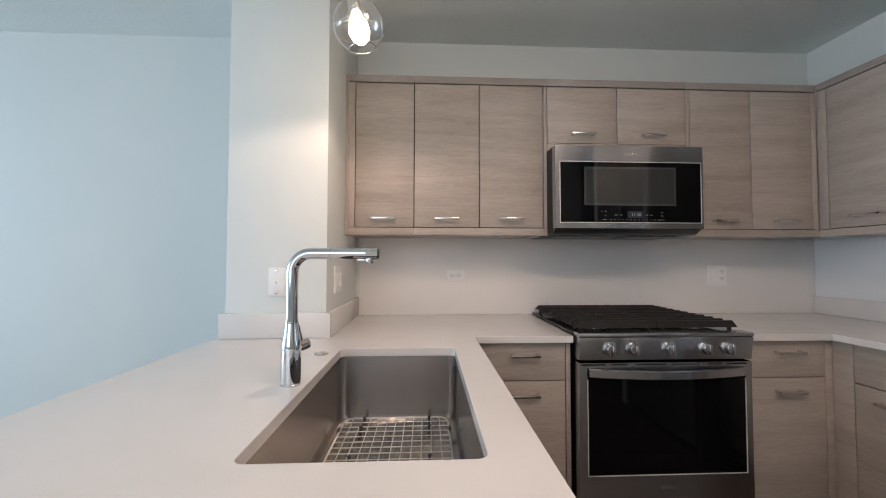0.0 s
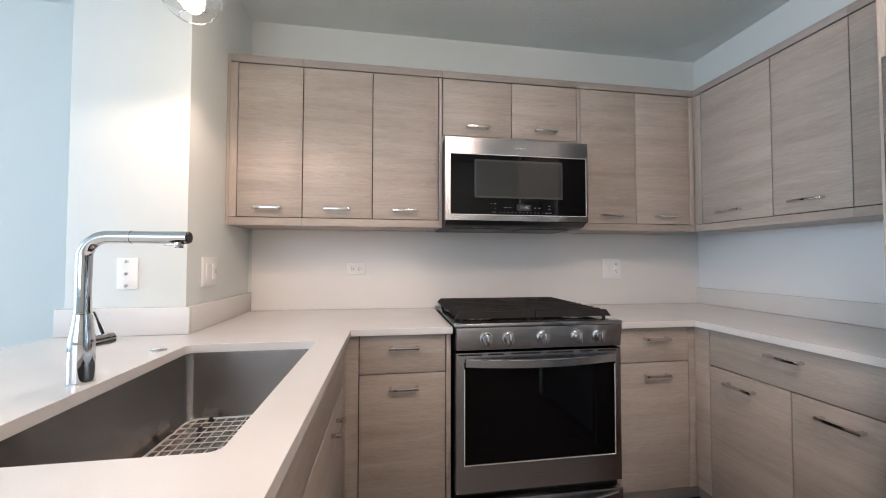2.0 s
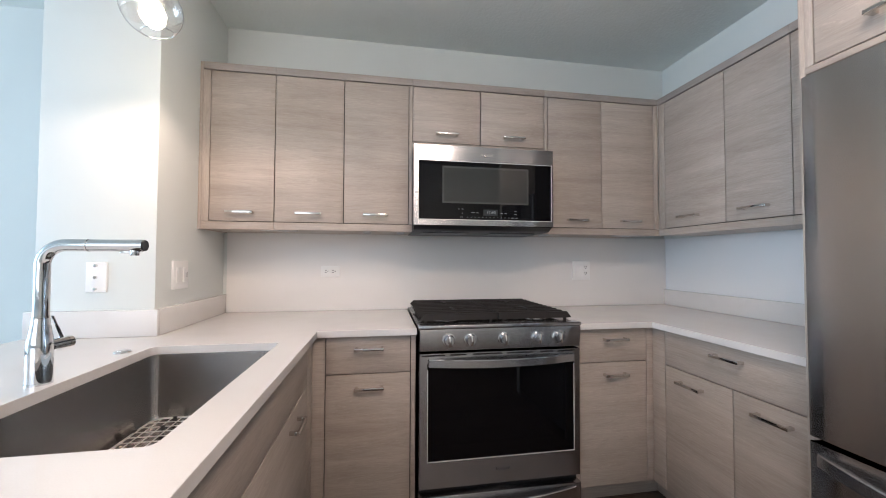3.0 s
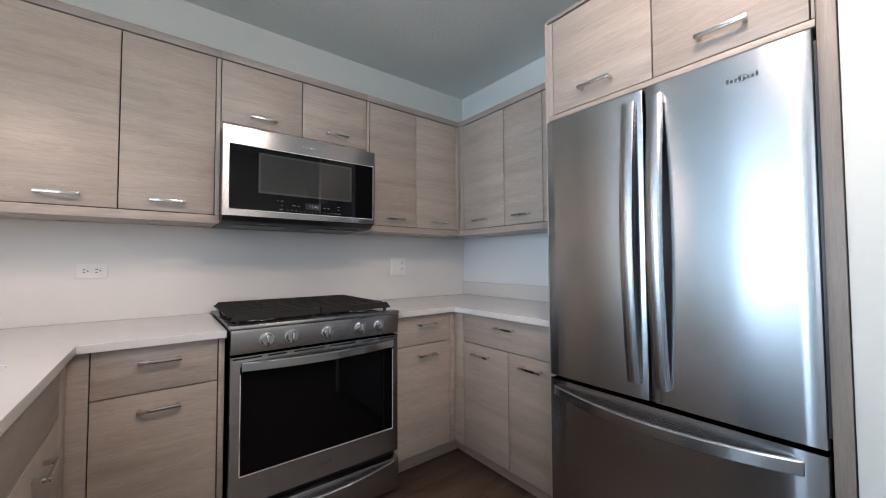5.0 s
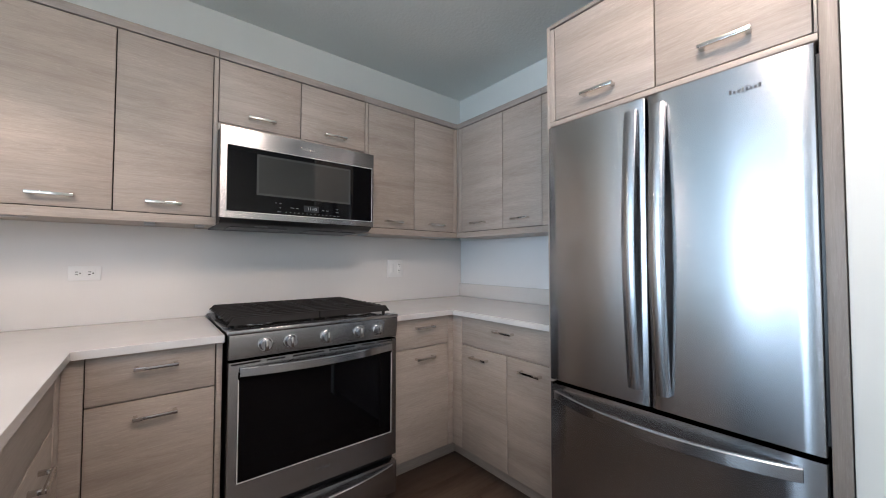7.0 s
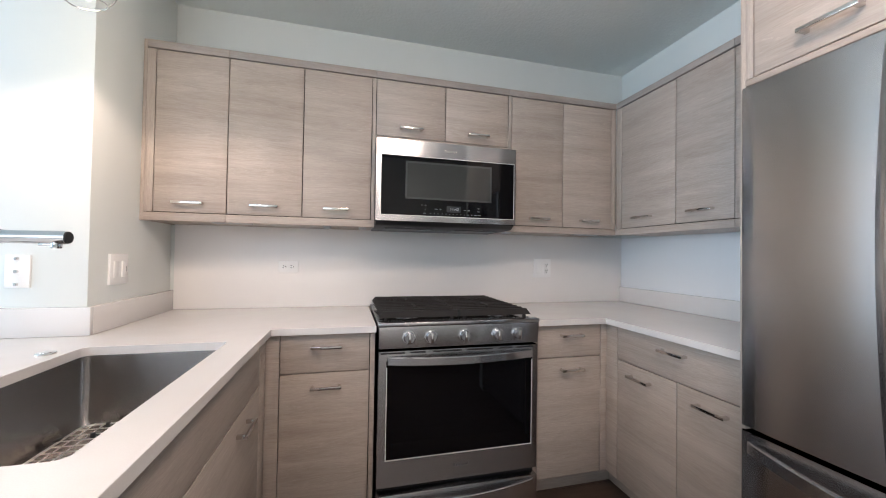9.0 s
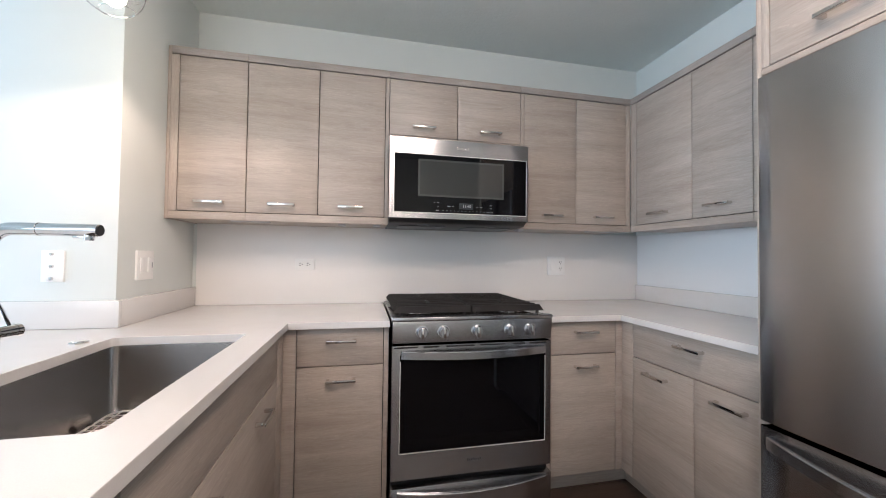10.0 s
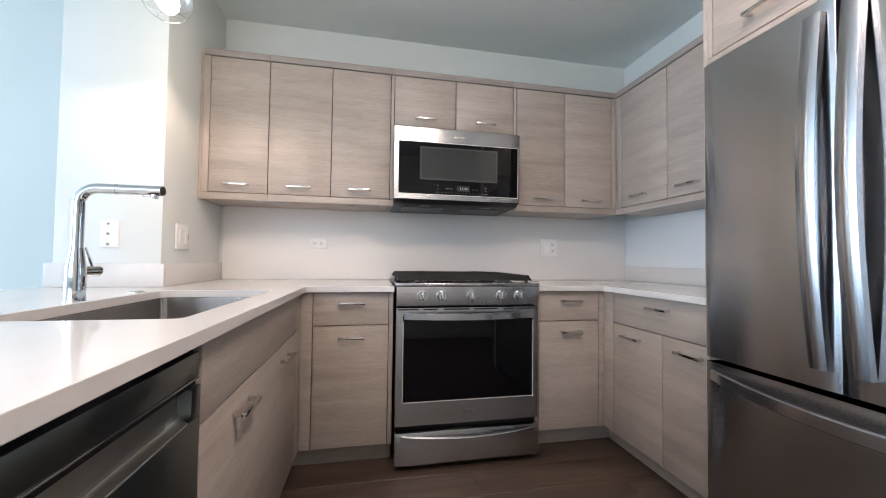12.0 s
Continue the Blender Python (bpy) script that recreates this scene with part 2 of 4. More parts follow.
def lathe(*a, **k):
    return turned(bmesh.new(), *a, **k)


def finish(name, bm, mat):
    me = bpy.data.meshes.new(name)
    bmesh.ops.recalc_face_normals(bm, faces=bm.faces[:])
    bm.to_mesh(me)
    bm.free()
    me.polygons.foreach_set("use_smooth", [True] * len(me.polygons))
    me.set_sharp_from_angle(angle=radians(32))
    me.materials.append(mat)
    return new(name, me)


def part(name, bm, mat, parent, label=""):
    ob = finish(name, bm, mat)
    ob.parent = parent
    return tagged(ob, label)


def thing(name, m, label, category, group="", kind=""):
    e = new(name)
    e.empty_display_size = 0.1
    e.matrix_world = m
    return tagged(e, label, category, group, kind)


def single(name, bm, mat, label, category, group="", kind=""):
    return tagged(finish(name, bm, mat), label, category, group, kind)


def structure(name, bm, mat, label, category):
    return single(name, bm, mat, label, category, "", "structure")


def slab(name, outer, holes, z0, z1, mat, bevel=0.0015):
    """A flat slab with holes, from outlines; gives the object."""
    cu = bpy.data.curves.new(name, "CURVE")
    cu.dimensions, cu.fill_mode = "2D", "BOTH"
    cu.extrude, cu.bevel_depth, cu.bevel_resolution = (z1 - z0) / 2 - bevel, bevel, 1
    for loop in (outer, *holes):
        s = cu.splines.new("POLY")
        s.points.add(len(loop) - 1)
        for p, (x, y) in zip(s.points, loop):
            p.co = (x, y, 0, 1)
        s.use_cyclic_u = True
    tmp = new(name + "_outline", cu)
    me = bpy.data.meshes.new_from_object(tmp.evaluated_get(bpy.context.evaluated_depsgraph_get()))
    bpy.data.objects.remove(tmp)
    bpy.data.curves.remove(cu)
    me.name = name
    me.transform(Matrix.Translation((0, 0, (z0 + z1) / 2)))
    me.materials.clear()
    me.materials.append(mat)
    me.polygons.foreach_set("use_smooth", [False] * len(me.polygons))
    return new(name, me)


def rounded(x0, x1, y0, y1, r, n=7):
    pts = []
    for cx, cy, a in ((x1 - r, y1 - r, 0), (x0 + r, y1 - r, 90), (x0 + r, y0 + r, 180), (x1 - r, y0 + r, 270)):
        pts += [(cx + r * math.cos(radians(a + 90 * k / n)), cy + r * math.sin(radians(a + 90 * k / n))) for k in range(n + 1)]
    return pts


# ---------------------------------------------------------------- setting
XR = 1.447           # right kitchen wall
structure("ceiling", box(XL, 3.1, -5.2, 0.12, CEILING, CEILING + 0.12), CEIL, "pale popcorn-textured ceiling in matt paint", "ceiling")
structure("wall_back", box(XL, 3.1, 0.0, 0.14, 0, CEILING), WALL, "pale mint painted wall behind the cooker", "wall")
structure("wall_right", box(XR, XR + 0.12, -2.34, 0.0, 0, CEILING), WALL, "pale mint painted kitchen side wall", "wall")
structure("wall_fridge_return", box(0.712, XR, -2.34, -2.251, 0, CEILING, bevel=0.003), WALL, "pale painted wall end beside the refrigerator", "wall")
structure("wall_column", box(-1.860, -1.441, -0.643, 0.0, 0, CEILING, bevel=0.004), WALL, "painted wall stub at the peninsula's end", "wall")
bm = bmesh.new()
bx(bm, XL, ADDED_SOUTH_WINDOW[0], -3.82, -3.70, 0, CEILING)
bx(bm, ADDED_SOUTH_WINDOW[1], 1.16, -3.82, -3.70, 0, CEILING)
bx(bm, ADDED_SOUTH_WINDOW[0], ADDED_SOUTH_WINDOW[1], -3.82, -3.70, 0, SOUTH_SILL)
bx(bm, ADDED_SOUTH_WINDOW[0], ADDED_SOUTH_WINDOW[1], -3.82, -3.70, 2.46, CEILING)
structure("wall_south", bm, WALL, "plain painted wall facing the kitchen", "wall")
structure("wall_hall_side", box(1.04, 1.16, -5.2, -3.82, 0, CEILING), WALL, "plain painted hallway wall", "wall")
structure("wall_hall_end", box(1.16, 3.1, -5.32, -5.2, 0, CEILING), WALL, "plain painted wall at the hallway's end", "wall")
structure("wall_hall_north", box(XR + 0.12, 3.1, -0.9, -0.78, 0, CEILING), WALL, "plain painted hallway wall", "wall")
bm = bmesh.new()
bx(bm, 2.96, 3.1, -5.2, -3.10, 0, CEILING)
bx(bm, 2.96, 3.1, -1.50, -0.9, 0, CEILING)
bx(bm, 2.96, 3.1, -3.10, -1.50, 2.095, CEILING)
structure("wall_hall_east", bm, WALL, "painted hallway wall with a closet opening", "wall")

# window wall with two openings
bm = bmesh.new()
zs0, zs1 = 0.12, 2.46
edges_y = [-3.82, WINDOWS[1][0], WINDOWS[1][1], WINDOWS[0][0], WINDOWS[0][1], 0.0]
for k in range(0, 6, 2):
    bx(bm, XL - 0.16, XL, edges_y[k], edges_y[k + 1], 0, CEILING)
for y0, y1 in WINDOWS:
    bx(bm, XL - 0.16, XL, y0, y1, 0, zs0)
    bx(bm, XL - 0.16, XL, y0, y1, zs1, CEILING)
structure("wall_window", bm, WALL, "pale painted wall with two tall windows", "wall")
frames_at = [(pose(XL - 0.08, (y0 + y1) / 2, zs0), y1 - y0) for y0, y1 in WINDOWS]
# the added south window, out of view behind the walker
frames_at.append((pose((ADDED_SOUTH_WINDOW[0] + ADDED_SOUTH_WINDOW[1]) / 2, -3.77, SOUTH_SILL, 0, 0, 90), ADDED_SOUTH_WINDOW[1] - ADDED_SOUTH_WINDOW[0]))
for i, (at, wide) in enumerate(frames_at):
    win = thing("window_%d" % (i + 1), at, "tall unseen window with a white frame and clear panes", "window", "", "structure")
    w = wide / 2
    h = zs1 - at.translation.z
    bm = bmesh.new()
    bx(bm, -0.03, 0.03, -w, -w + 0.05, 0, h)
    bx(bm, -0.03, 0.03, w - 0.05, w, 0, h)
    bx(bm, -0.03, 0.03, -w + 0.05, w - 0.05, 0, 0.05)
    bx(bm, -0.03, 0.03, -w + 0.05, w - 0.05, h - 0.05, h)
    bx(bm, -0.025, 0.025, -0.025, 0.025, 0.05, h - 0.05)
    part("window_frame", bm, WHITE, win)
    for a, b in ((-w + 0.05, -0.025), (0.025, w - 0.05)):
        pane = part("pane", box(-0.004, 0.004, a, b, 0.05, h - 0.05), GLASS, win)
        pane.visible_shadow = False
    part("window_sill", box(0.03, 0.14, -w - 0.04, w + 0.04, -0.03, -0.003, bevel=0.004), WHITE, win)

# hallway closet door, closed, with its dark head gap
closet = thing("door_1", pose(2.99, -2.3, 0.012), "flat white closet door, closed, under a dark gap", "door", "", "structure")
part("door_leaf", box(-0.02, 0.02, -0.79, 0.79, 0.004, 2.070, bevel=0.003), WHITE, closet)
part("head_track", box(0.0, 0.05, -0.79, 0.79, 2.074, 2.083), GAP, closet)
bm = bmesh.new()
bx(bm, 2.946, 2.96, -5.2, -3.10, 0, 0.09, bevel=0.003)
bx(bm, 2.946, 2.96, -1.50, -0.9, 0, 0.09, bevel=0.003)
structure("baseboard_hall", bm, WHITE, "white painted hallway baseboard", "baseboard")
structure("baseboard_left", box(XL, -1.861, -0.014, 0.0, 0, 0.09, bevel=0.003), WHITE, "white painted living room baseboard", "baseboard")
structure("baseboard_south", box(XL, 1.16, -3.70, -3.686, 0, 0.09, bevel=0.003), WHITE, "white painted baseboard", "baseboard")

# quartz backsplash slabs and upstands
CT, CB = 0.914, 0.885
structure("backsplash", box(-1.420, XR, -0.012, 0.0, CT + 0.001, 1.376, bevel=0.001), SPLASH, "full-height white quartz backsplash", "backsplash")
up = thing("upstand", pose(0, 0, 0), "low white quartz upstand round the wall stub", "upstand", "", "structure")
part("front_piece", box(-1.878, -1.420, -0.662, -0.643, CT + 0.001, 1.019, bevel=0.0015), QUARTZ, up)
part("side_piece", box(-1.441, -1.420, -0.6425, -0.0005, CT + 0.001, 1.019, bevel=0.0015), QUARTZ, up)
# Added thin panel that brightens the daylit wall under the cabinets by its colour
structure("wall_lit_strip_right", box(XR - 0.004, XR, -1.398, -0.0125, 1.0195, 1.372, bevel=0.001), PALE_LIT, "thin pale bluish-white satin strip added to brighten the wall above the upstand", "wall")
structure("upstand_right", box(XR - 0.020, XR, -1.392, -0.0125, CT + 0.001, 1.019, bevel=0.0015), QUARTZ, "low white quartz upstand on the side wall", "upstand")

# ---------------------------------------------------------------- cabinets
HW = 0.127


def handle_bar(u, z, y):
    """A flat bar pull on two square posts, centred at u."""
    bm = bmesh.new()
    bx(bm, u - HW / 2, u + HW / 2, y - 0.034, y - 0.025, z - 0.006, z + 0.006, bevel=0.0012)
    for s in (-1, 1):
        c = u + s * (HW / 2 - 0.008)
        bx(bm, c - 0.006, c + 0.006, y - 0.026, y - 0.0005, z - 0.006, z + 0.006, bevel=0.0008)
    return bm


def front(kind, cab, u0, u1, z0, z1, y, pull=None):
    """One flat front with its bar pull; y is its face, in the cabinet's own frame."""
    g = 0.0023
    d = part(kind, box(u0 + g, u1 - g, y, y + 0.018, z0 + g, z1 - g, bevel=0.0009), LAM, cab)
    if pull:
        part("handle", handle_bar(pull[0], pull[1], y), NICKEL, d, "polished nickel bar handle")
    return d


def carcass(cab, u0, u1, y0, y1, z0, z1):
    part("body", box(u0, u1, y0, y1, z0, z1), GAP_WOOD, cab, "dark gap behind the fronts")


def strip(cab, name, u0, u1, y, z0, z1, t=0.018, mat=None):
    part(name, box(u0 + 0.0006, u1 - 0.0006, y, y + t, z0 + 0.0006, z1 - 0.0006, bevel=0.0008), mat or LAM, cab)


U0, U1 = 1.373, 2.215          # wall cabinets
D0, D1 = 1.413, 2.175          # their doors
UY = -0.318


def wall_cabinet(m, u0, u1, doors, label, y=UY, z0=U0, z1=U1, d0=D0, d1=D1, left=None, right=None, stile_l=None, stile_r=None, back=-0.002):
    cab = thing("wall_cabinet", m, label, "cabinet", "wall cabinets")
    carcass(cab, u0 + 0.001, u1 - 0.001, y + 0.0185, back, z0 + 0.012, z1 - 0.003)
    part("underside", box(u0 + 0.001, u1 - 0.001, y + 0.0185, back, z0 + 0.004, z0 + 0.0115), LAM, cab)
    strip(cab, "top_rail", u0, u1, y - 0.004, d1 + 0.002, z1, 0.022, LAM_RAIL_SHADED)
    strip(cab, "bottom_rail", u0, u1, y - 0.001, z0, d0 - 0.001, 0.019, LAM_RUN)
    for a, b in ((u0, stile_l), (stile_r, u1)):
        if a is not None and b is not None:
            strip(cab, "stile", a, b, y, d0, d1, 0.018, LAM_V)
    if left:
        part("end_panel", box(u0 - 0.0145, u0, y, back, z0, z1, bevel=0.0008), LAM_V, cab)
    for a, b, pu, pz in doors:
        front("door", cab, a, b, d0, d1, y, (pu, pz))
    return cab


I = pose(0, 0, 0)
wall_cabinet(I, -1.426, -1.084, [(-1.390, -1.084, -1.242, 1.459)], "narrow single-door wood-grain wall cabinet beside the wall stub", left=True, stile_l=-1.391)
wall_cabinet(I, -1.084, -0.377, [(-1.084, -0.740, -0.913, 1.459), (-0.740, -0.397, -0.573, 1.459)], "tall two-door wood-grain wall cabinet above the worktop", stile_r=-0.396)
wall_cabinet(I, -0.377, 0.390, [(-0.376, 0.007, -0.187, 1.916), (0.007, 0.389, 0.199, 1.916)], "short two-door wood-grain cabinet above the microwave", z0=1.826, d0=1.868)
wall_cabinet(I, 0.390, 1.135, [(0.411, 0.754, 0.588, 1.457), (0.754, 1.103, 0.932, 1.457)], "tall two-door wood-grain wall cabinet beside the microwave", stile_l=0.410, stile_r=1.104)
R = pose(0, 0, 0, 0, 0, -90)    # faces -x: u runs along -y
RX = 1.136
wall_cabinet(R, 0.319, 1.057, [(0.368, 0.757, 0.546, 1.469), (0.757, 1.0575, 0.905, 1.469)], "two-door wood-grain wall cabinet on the side wall", y=RX, stile_l=0.367, back=XR - 0.002)
wall_cabinet(R, 1.057, 1.398, [(1.0565, 1.396, 1.24, 1.469)], "single-door wood-grain wall cabinet beside the refrigerator", y=RX, back=XR - 0.002)

# refrigerator surround: two upright panels and the cabinet over it
FX = 0.700
single("fridge_panel", box(FX, XR - 0.002, -1.4160, -1.4000, 0, U1, bevel=0.001), LAM_V, "upright wood-grain panel beside the refrigerator", "panel", "refrigerator panels")
# panel in the darkened copy, as it stands in shade
single("fridge_panel", box(FX, XR - 0.002, -2.2485, -2.2140, 0, CEILING - 0.3, bevel=0.001), LAM_V_SHADED, "upright wood-grain panel against the wall end", "panel", "refrigerator panels")
over = wall_cabinet(R, 1.4165, 2.2135, [(1.440, 1.829, 1.632, 1.858), (1.829, 2.205, 2.022, 1.862)], "deep two-door wood-grain cabinet above the refrigerator", y=FX - 0.002, z0=1.776, d0=1.797, d1=2.196, stile_l=1.439, stile_r=2.206, back=XR - 0.002)

# base cabinets
BY, TOE = -0.625, 0.105
Z_TOP, Z_MID, Z_LOW = 0.883, 0.716, 0.112


def base_cabinet(m, u0, u1, fronts, label, y=BY, back=-0.004, fillers=(), toe=0.085, toe_l=0.0, toe_r=0.0, open_top=False):
    cab = thing("base_cabinet", m, label, "cabinet", "base cabinets")
    if open_top:
        bm = bmesh.new()
        bx(bm, u0 + 0.001, u1 - 0.001, y + 0.0185, y + 0.034, Z_LOW - 0.004, Z_TOP)
        bx(bm, u0 + 0.001, u1 - 0.001, y + 0.034, back, Z_LOW - 0.004, 0.30)
        part("body", bm, GAP_WOOD, cab, "dark gap behind the fronts")
    else:
        carcass(cab, u0 + 0.001, u1 - 0.001, y + 0.0185, back, Z_LOW - 0.004, Z_TOP)
    part("toe_kick", box(u0 - toe_l, u1 + toe_r, y + toe, y + toe + 0.016, 0, TOE), LAM, cab, "recessed grey toe kick")
    for a, b in fillers:
        strip(cab, "filler", a, b, y, Z_LOW, Z_TOP, 0.018, LAM)
    for kind, a, b, z0, z1, pull in fronts:
        front(kind, cab, a, b, z0, z1, y, pull)
    return cab


base_cabinet(I, -0.832, -0.382, [("drawer_front", -0.778, -0.405, Z_MID, Z_TOP, (-0.589, 0.828)), ("door", -0.778, -0.405, Z_LOW, Z_MID, (-0.589, 0.656))],
             "wood-grain base cabinet with one drawer and door beside the cooker", fillers=[(-0.404, -0.382), (-0.8338, -0.779)], toe_l=0.09)
base_cabinet(I, 0.400, 0.840, [("drawer_front", 0.424, 0.793, Z_MID, Z_TOP, (0.612, 0.830)), ("door", 0.424, 0.793, Z_LOW, Z_MID, (0.612, 0.656))],
             "wood-grain base cabinet with one drawer and door in the corner", fillers=[(0.400, 0.423), (0.794, 0.8312)], toe_r=0.08)
RB = 0.830
base_cabinet(R, 0.627, 1.398, [("drawer_front", 0.706, 1.396, Z_MID, Z_TOP, (1.040, 0.833)), ("door", 0.706, 1.052, Z_LOW, Z_MID, (0.861, 0.661)), ("door", 1.052, 1.396, Z_LOW, Z_MID, (1.209, 0.661))],
             "wood-grain base cabinet with a wide drawer over two doors", y=RB, back=XR - 0.004, fillers=[(0.6238, 0.705)], toe=0.09, toe_l=0.10)
P = pose(0, 0, 0, 0, 0, 90)     # faces +x: u runs along +y
PX = 0.833                      # local y of the peninsula fronts is -x
base_cabinet(P, -1.690, -0.627, [("false_front", -1.688, -0.715, Z_MID - 0.007, Z_TOP, None), ("door", -1.688, -0.715, Z_LOW, Z_MID - 0.007, (-1.445, 0.652))],
             "wood-grain sink cabinet with a false front over one wide front", y=PX, back=1.43, fillers=[(-0.714, -0.6255)], toe_r=0.10, open_top=True)
part("handle", handle_bar(-0.958, 0.652, PX), NICKEL, [c for c in bpy.data.objects if c.name.startswith("door") and c.parent and c.parent.get("label", "").startswith("wood-grain sink")][0], "polished nickel bar handle")

# ---------------------------------------------------------------- worktops, sink and tap
PEN_X0, PEN_X1, PEN_END = -1.893, -0.810, -2.195
SX0, SX1, SY0, SY1 = -1.332, -0.910, -1.606, -0.842
# outline of the L-shaped top, running round the wall stub
outer = [(PEN_X0, PEN_END), (PEN_X1, PEN_END), (PEN_X1, -0.650), (-0.3815, -0.650), (-0.3815, -0.0005), (-1.4405, -0.0005), (-1.4405, -0.6435), (PEN_X0, -0.6435)]
top = slab("worktop", outer, [rounded(SX0, SX1, SY0, SY1, 0.022)], CB, CT, QUARTZ)
tagged(top, "white quartz peninsula worktop with a sink cut-out", "worktop")
outer = [(0.399, -0.650), (0.806, -0.650), (0.806, -1.398), (XR - 0.0005, -1.398), (XR - 0.0005, -0.0005), (0.399, -0.0005)]
top = slab("worktop", outer, [], CB, CT, QUARTZ)
tagged(top, "white quartz corner worktop beside the cooker", "worktop")

# panel that carries the peninsula's far side
single("peninsula_panel", box(-1.56, -1.432, PEN_END + 0.02, -0.665, 0, CB - 0.0005, bevel=0.001), LAM, "wood-grain back panel under the peninsula", "panel")
single("end_panel", box(-1.431, -0.833, PEN_END + 0.005, PEN_END + 0.024, 0, CB - 0.0005, bevel=0.001), LAM_V, "upright wood-grain end panel under the peninsula", "panel")

sink = thing("sink", pose(0, 0, 0), "deep undermount stainless steel sink under the worktop", "sink")
bm = bmesh.new()
rings = []
ZB = 0.650
for grow, z, r in ((0.018, CB - 0.0015, 0.035), (0.0025, CB - 0.0015, 0.024), (0.002, CB - 0.01, 0.024), (0.0, ZB + 0.030, 0.024), (-0.006, ZB + 0.010, 0.028), (-0.024, ZB, 0.03)):
    rings.append([bm.verts.new((x, y, z)) for x, y in rounded(SX0 - grow, SX1 + grow, SY0 - grow, SY1 + grow, r)])
for a, b in zip(rings, rings[1:]):
    n = len(a)
    for k in range(n):
        bm.faces.new((a[k], a[(k + 1) % n], b[(k + 1) % n], b[k]))
bm.faces.new(rings[-1])
part("basin", bm, SINK_STEEL, sink)
cx, cy = (SX0 + SX1) / 2, -1.32
part("drain", lathe([(0.001, 0.002), (0.030, 0.001), (0.038, 0.004), (0.055, 0.004), (0.057, 0.0005)], (cx, cy, ZB)), CHROME, sink, "polished round drain")

# wire grid on rubber feet in the sink
grid = thing("sink_grid", pose(0, 0, 0), "chrome wire grid with black rubber feet in the sink", "sink grid")
GZ = ZB + 0.026
gx0, gx1, gy0, gy1 = SX0 + 0.030, SX1 - 0.030, SY0 + 0.040, SY1 - 0.040
loop = rounded(gx0, gx1, gy0, gy1, 0.035)
part("rim_wire", tube([(x, y, GZ) for x, y in loop + loop[:2]], 0.0032, 8), WIRE, grid)
for k in range(1, 12):
    x = gx0 + (gx1 - gx0) * k / 12
    part("wire", tube([(x, gy0, GZ + 0.003), (x, gy1, GZ + 0.003)], 0.0016, 8), WIRE, grid)
for k in range(1, 20):
    y = gy0 + (gy1 - gy0) * k / 20
    if abs(y - cy) < 0.03:
        spans = ((gx0, cx - 0.055), (cx + 0.055, gx1))
    else:
        spans = ((gx0, gx1),)
    for a, b in spans:
        part("wire", tube([(a, y, GZ), (b, y, GZ)], 0.0016, 8), WIRE, grid)
part("ring", tube([(cx + 0.057 * math.cos(u), cy + 0.057 * math.sin(u), GZ + 0.001) for u in [2 * math.pi * k / 28 for k in range(30)]], 0.0026, 8), WIRE, grid)
for x in (gx0 + 0.065, gx1 - 0.065):
    for y in (gy1 - 0.002, gy1 - 0.075, (gy0 + gy1) / 2 + 0.08, gy0 + 0.10):
        part("rubber_foot", box(x - 0.006, x + 0.006, y - 0.005, y + 0.005, ZB + 0.0005, GZ + 0.006, bevel=0.002), BLACK, grid, "black rubber foot")
for x in (gx0 - 0.003, gx1 + 0.003):
    for y in (gy1 - 0.10, gy0 + 0.12, (gy0 + gy1) / 2):
        part("rubber_bumper", box(x - 0.005, x + 0.005, y - 0.009, y + 0.009, GZ - 0.008, GZ + 0.008, bevel=0.002), BLACK, grid, "black rubber bumper")

# pull-out tap: bottle-shaped base, bent neck and a level spray head towards +x
FA = (-1.373, -1.228)
tap = thing("faucet", pose(FA[0], FA[1], CT), "polished chrome pull-out tap standing on the worktop", "faucet")
part("base", lathe([(0.001, 0), (0.0262, 0), (0.0262, 0.004), (0.0255, 0.005), (0.0255, 0.092), (0.0248, 0.104), (0.0212, 0.126), (0.0182, 0.146), (0.0166, 0.162), (0.001, 0.163)]), CHROME, tap)
part("collar", lathe([(0.001, 0.1632), (0.0170, 0.1632), (0.0170, 0.1672), (0.001, 0.1672)]), NICKEL, tap)
H = 0.345
neck = [(0, 0, 0.1674), (0, 0, 0.24), (0, 0, 0.30)]
rad = 0.050
neck += [(rad - rad * math.cos(radians(a)), 0, H - rad + rad * math.sin(radians(a))) for a in range(10, 91, 10)]
neck += [(0.075, 0, H), (0.098, 0, H)]
part("neck", tube(neck, 0.0155, 24), CHROME, tap)
part("joint_ring", tube([(0.0985, 0, H), (0.1015, 0, H)], 0.0165, 24), NICKEL, tap)
part("spray_head", tube([(0.102, 0, H), (0.150, 0, H), (0.222, 0, H), (0.2255, 0, H)], [0.0155, 0.0155, 0.0164, 0.0155], 24), CHROME, tap)
part("end_button", tube([(0.2257, 0, H), (0.2285, 0, H)], [0.0145, 0.0135], 20), BLACK, tap, "dark round end button")
part("nozzle", lathe([(0.001, -0.026), (0.0095, -0.026), (0.0105, -0.022), (0.0105, -0.012), (0.001, -0.012)], (0.204, 0, H)), CHROME, tap)
part("rocker", box(0.172, 0.196, -0.006, 0.006, H - 0.0205, H - 0.0145, bevel=0.0015), NICKEL, tap)
hz = 0.090
swing = pose(0, 0, 0, 0, 0, 78)      # the side valve points along the worktop, away from the room


def swung(bm):
    bm.transform(swing)
    return bm


part("handle", swung(lathe([(0.001, 0.018), (0.0158, 0.018), (0.0162, 0.058), (0.0152, 0.0595), (0.001, 0.0595)], (0, 0, hz), "X")), CHROME, tap)
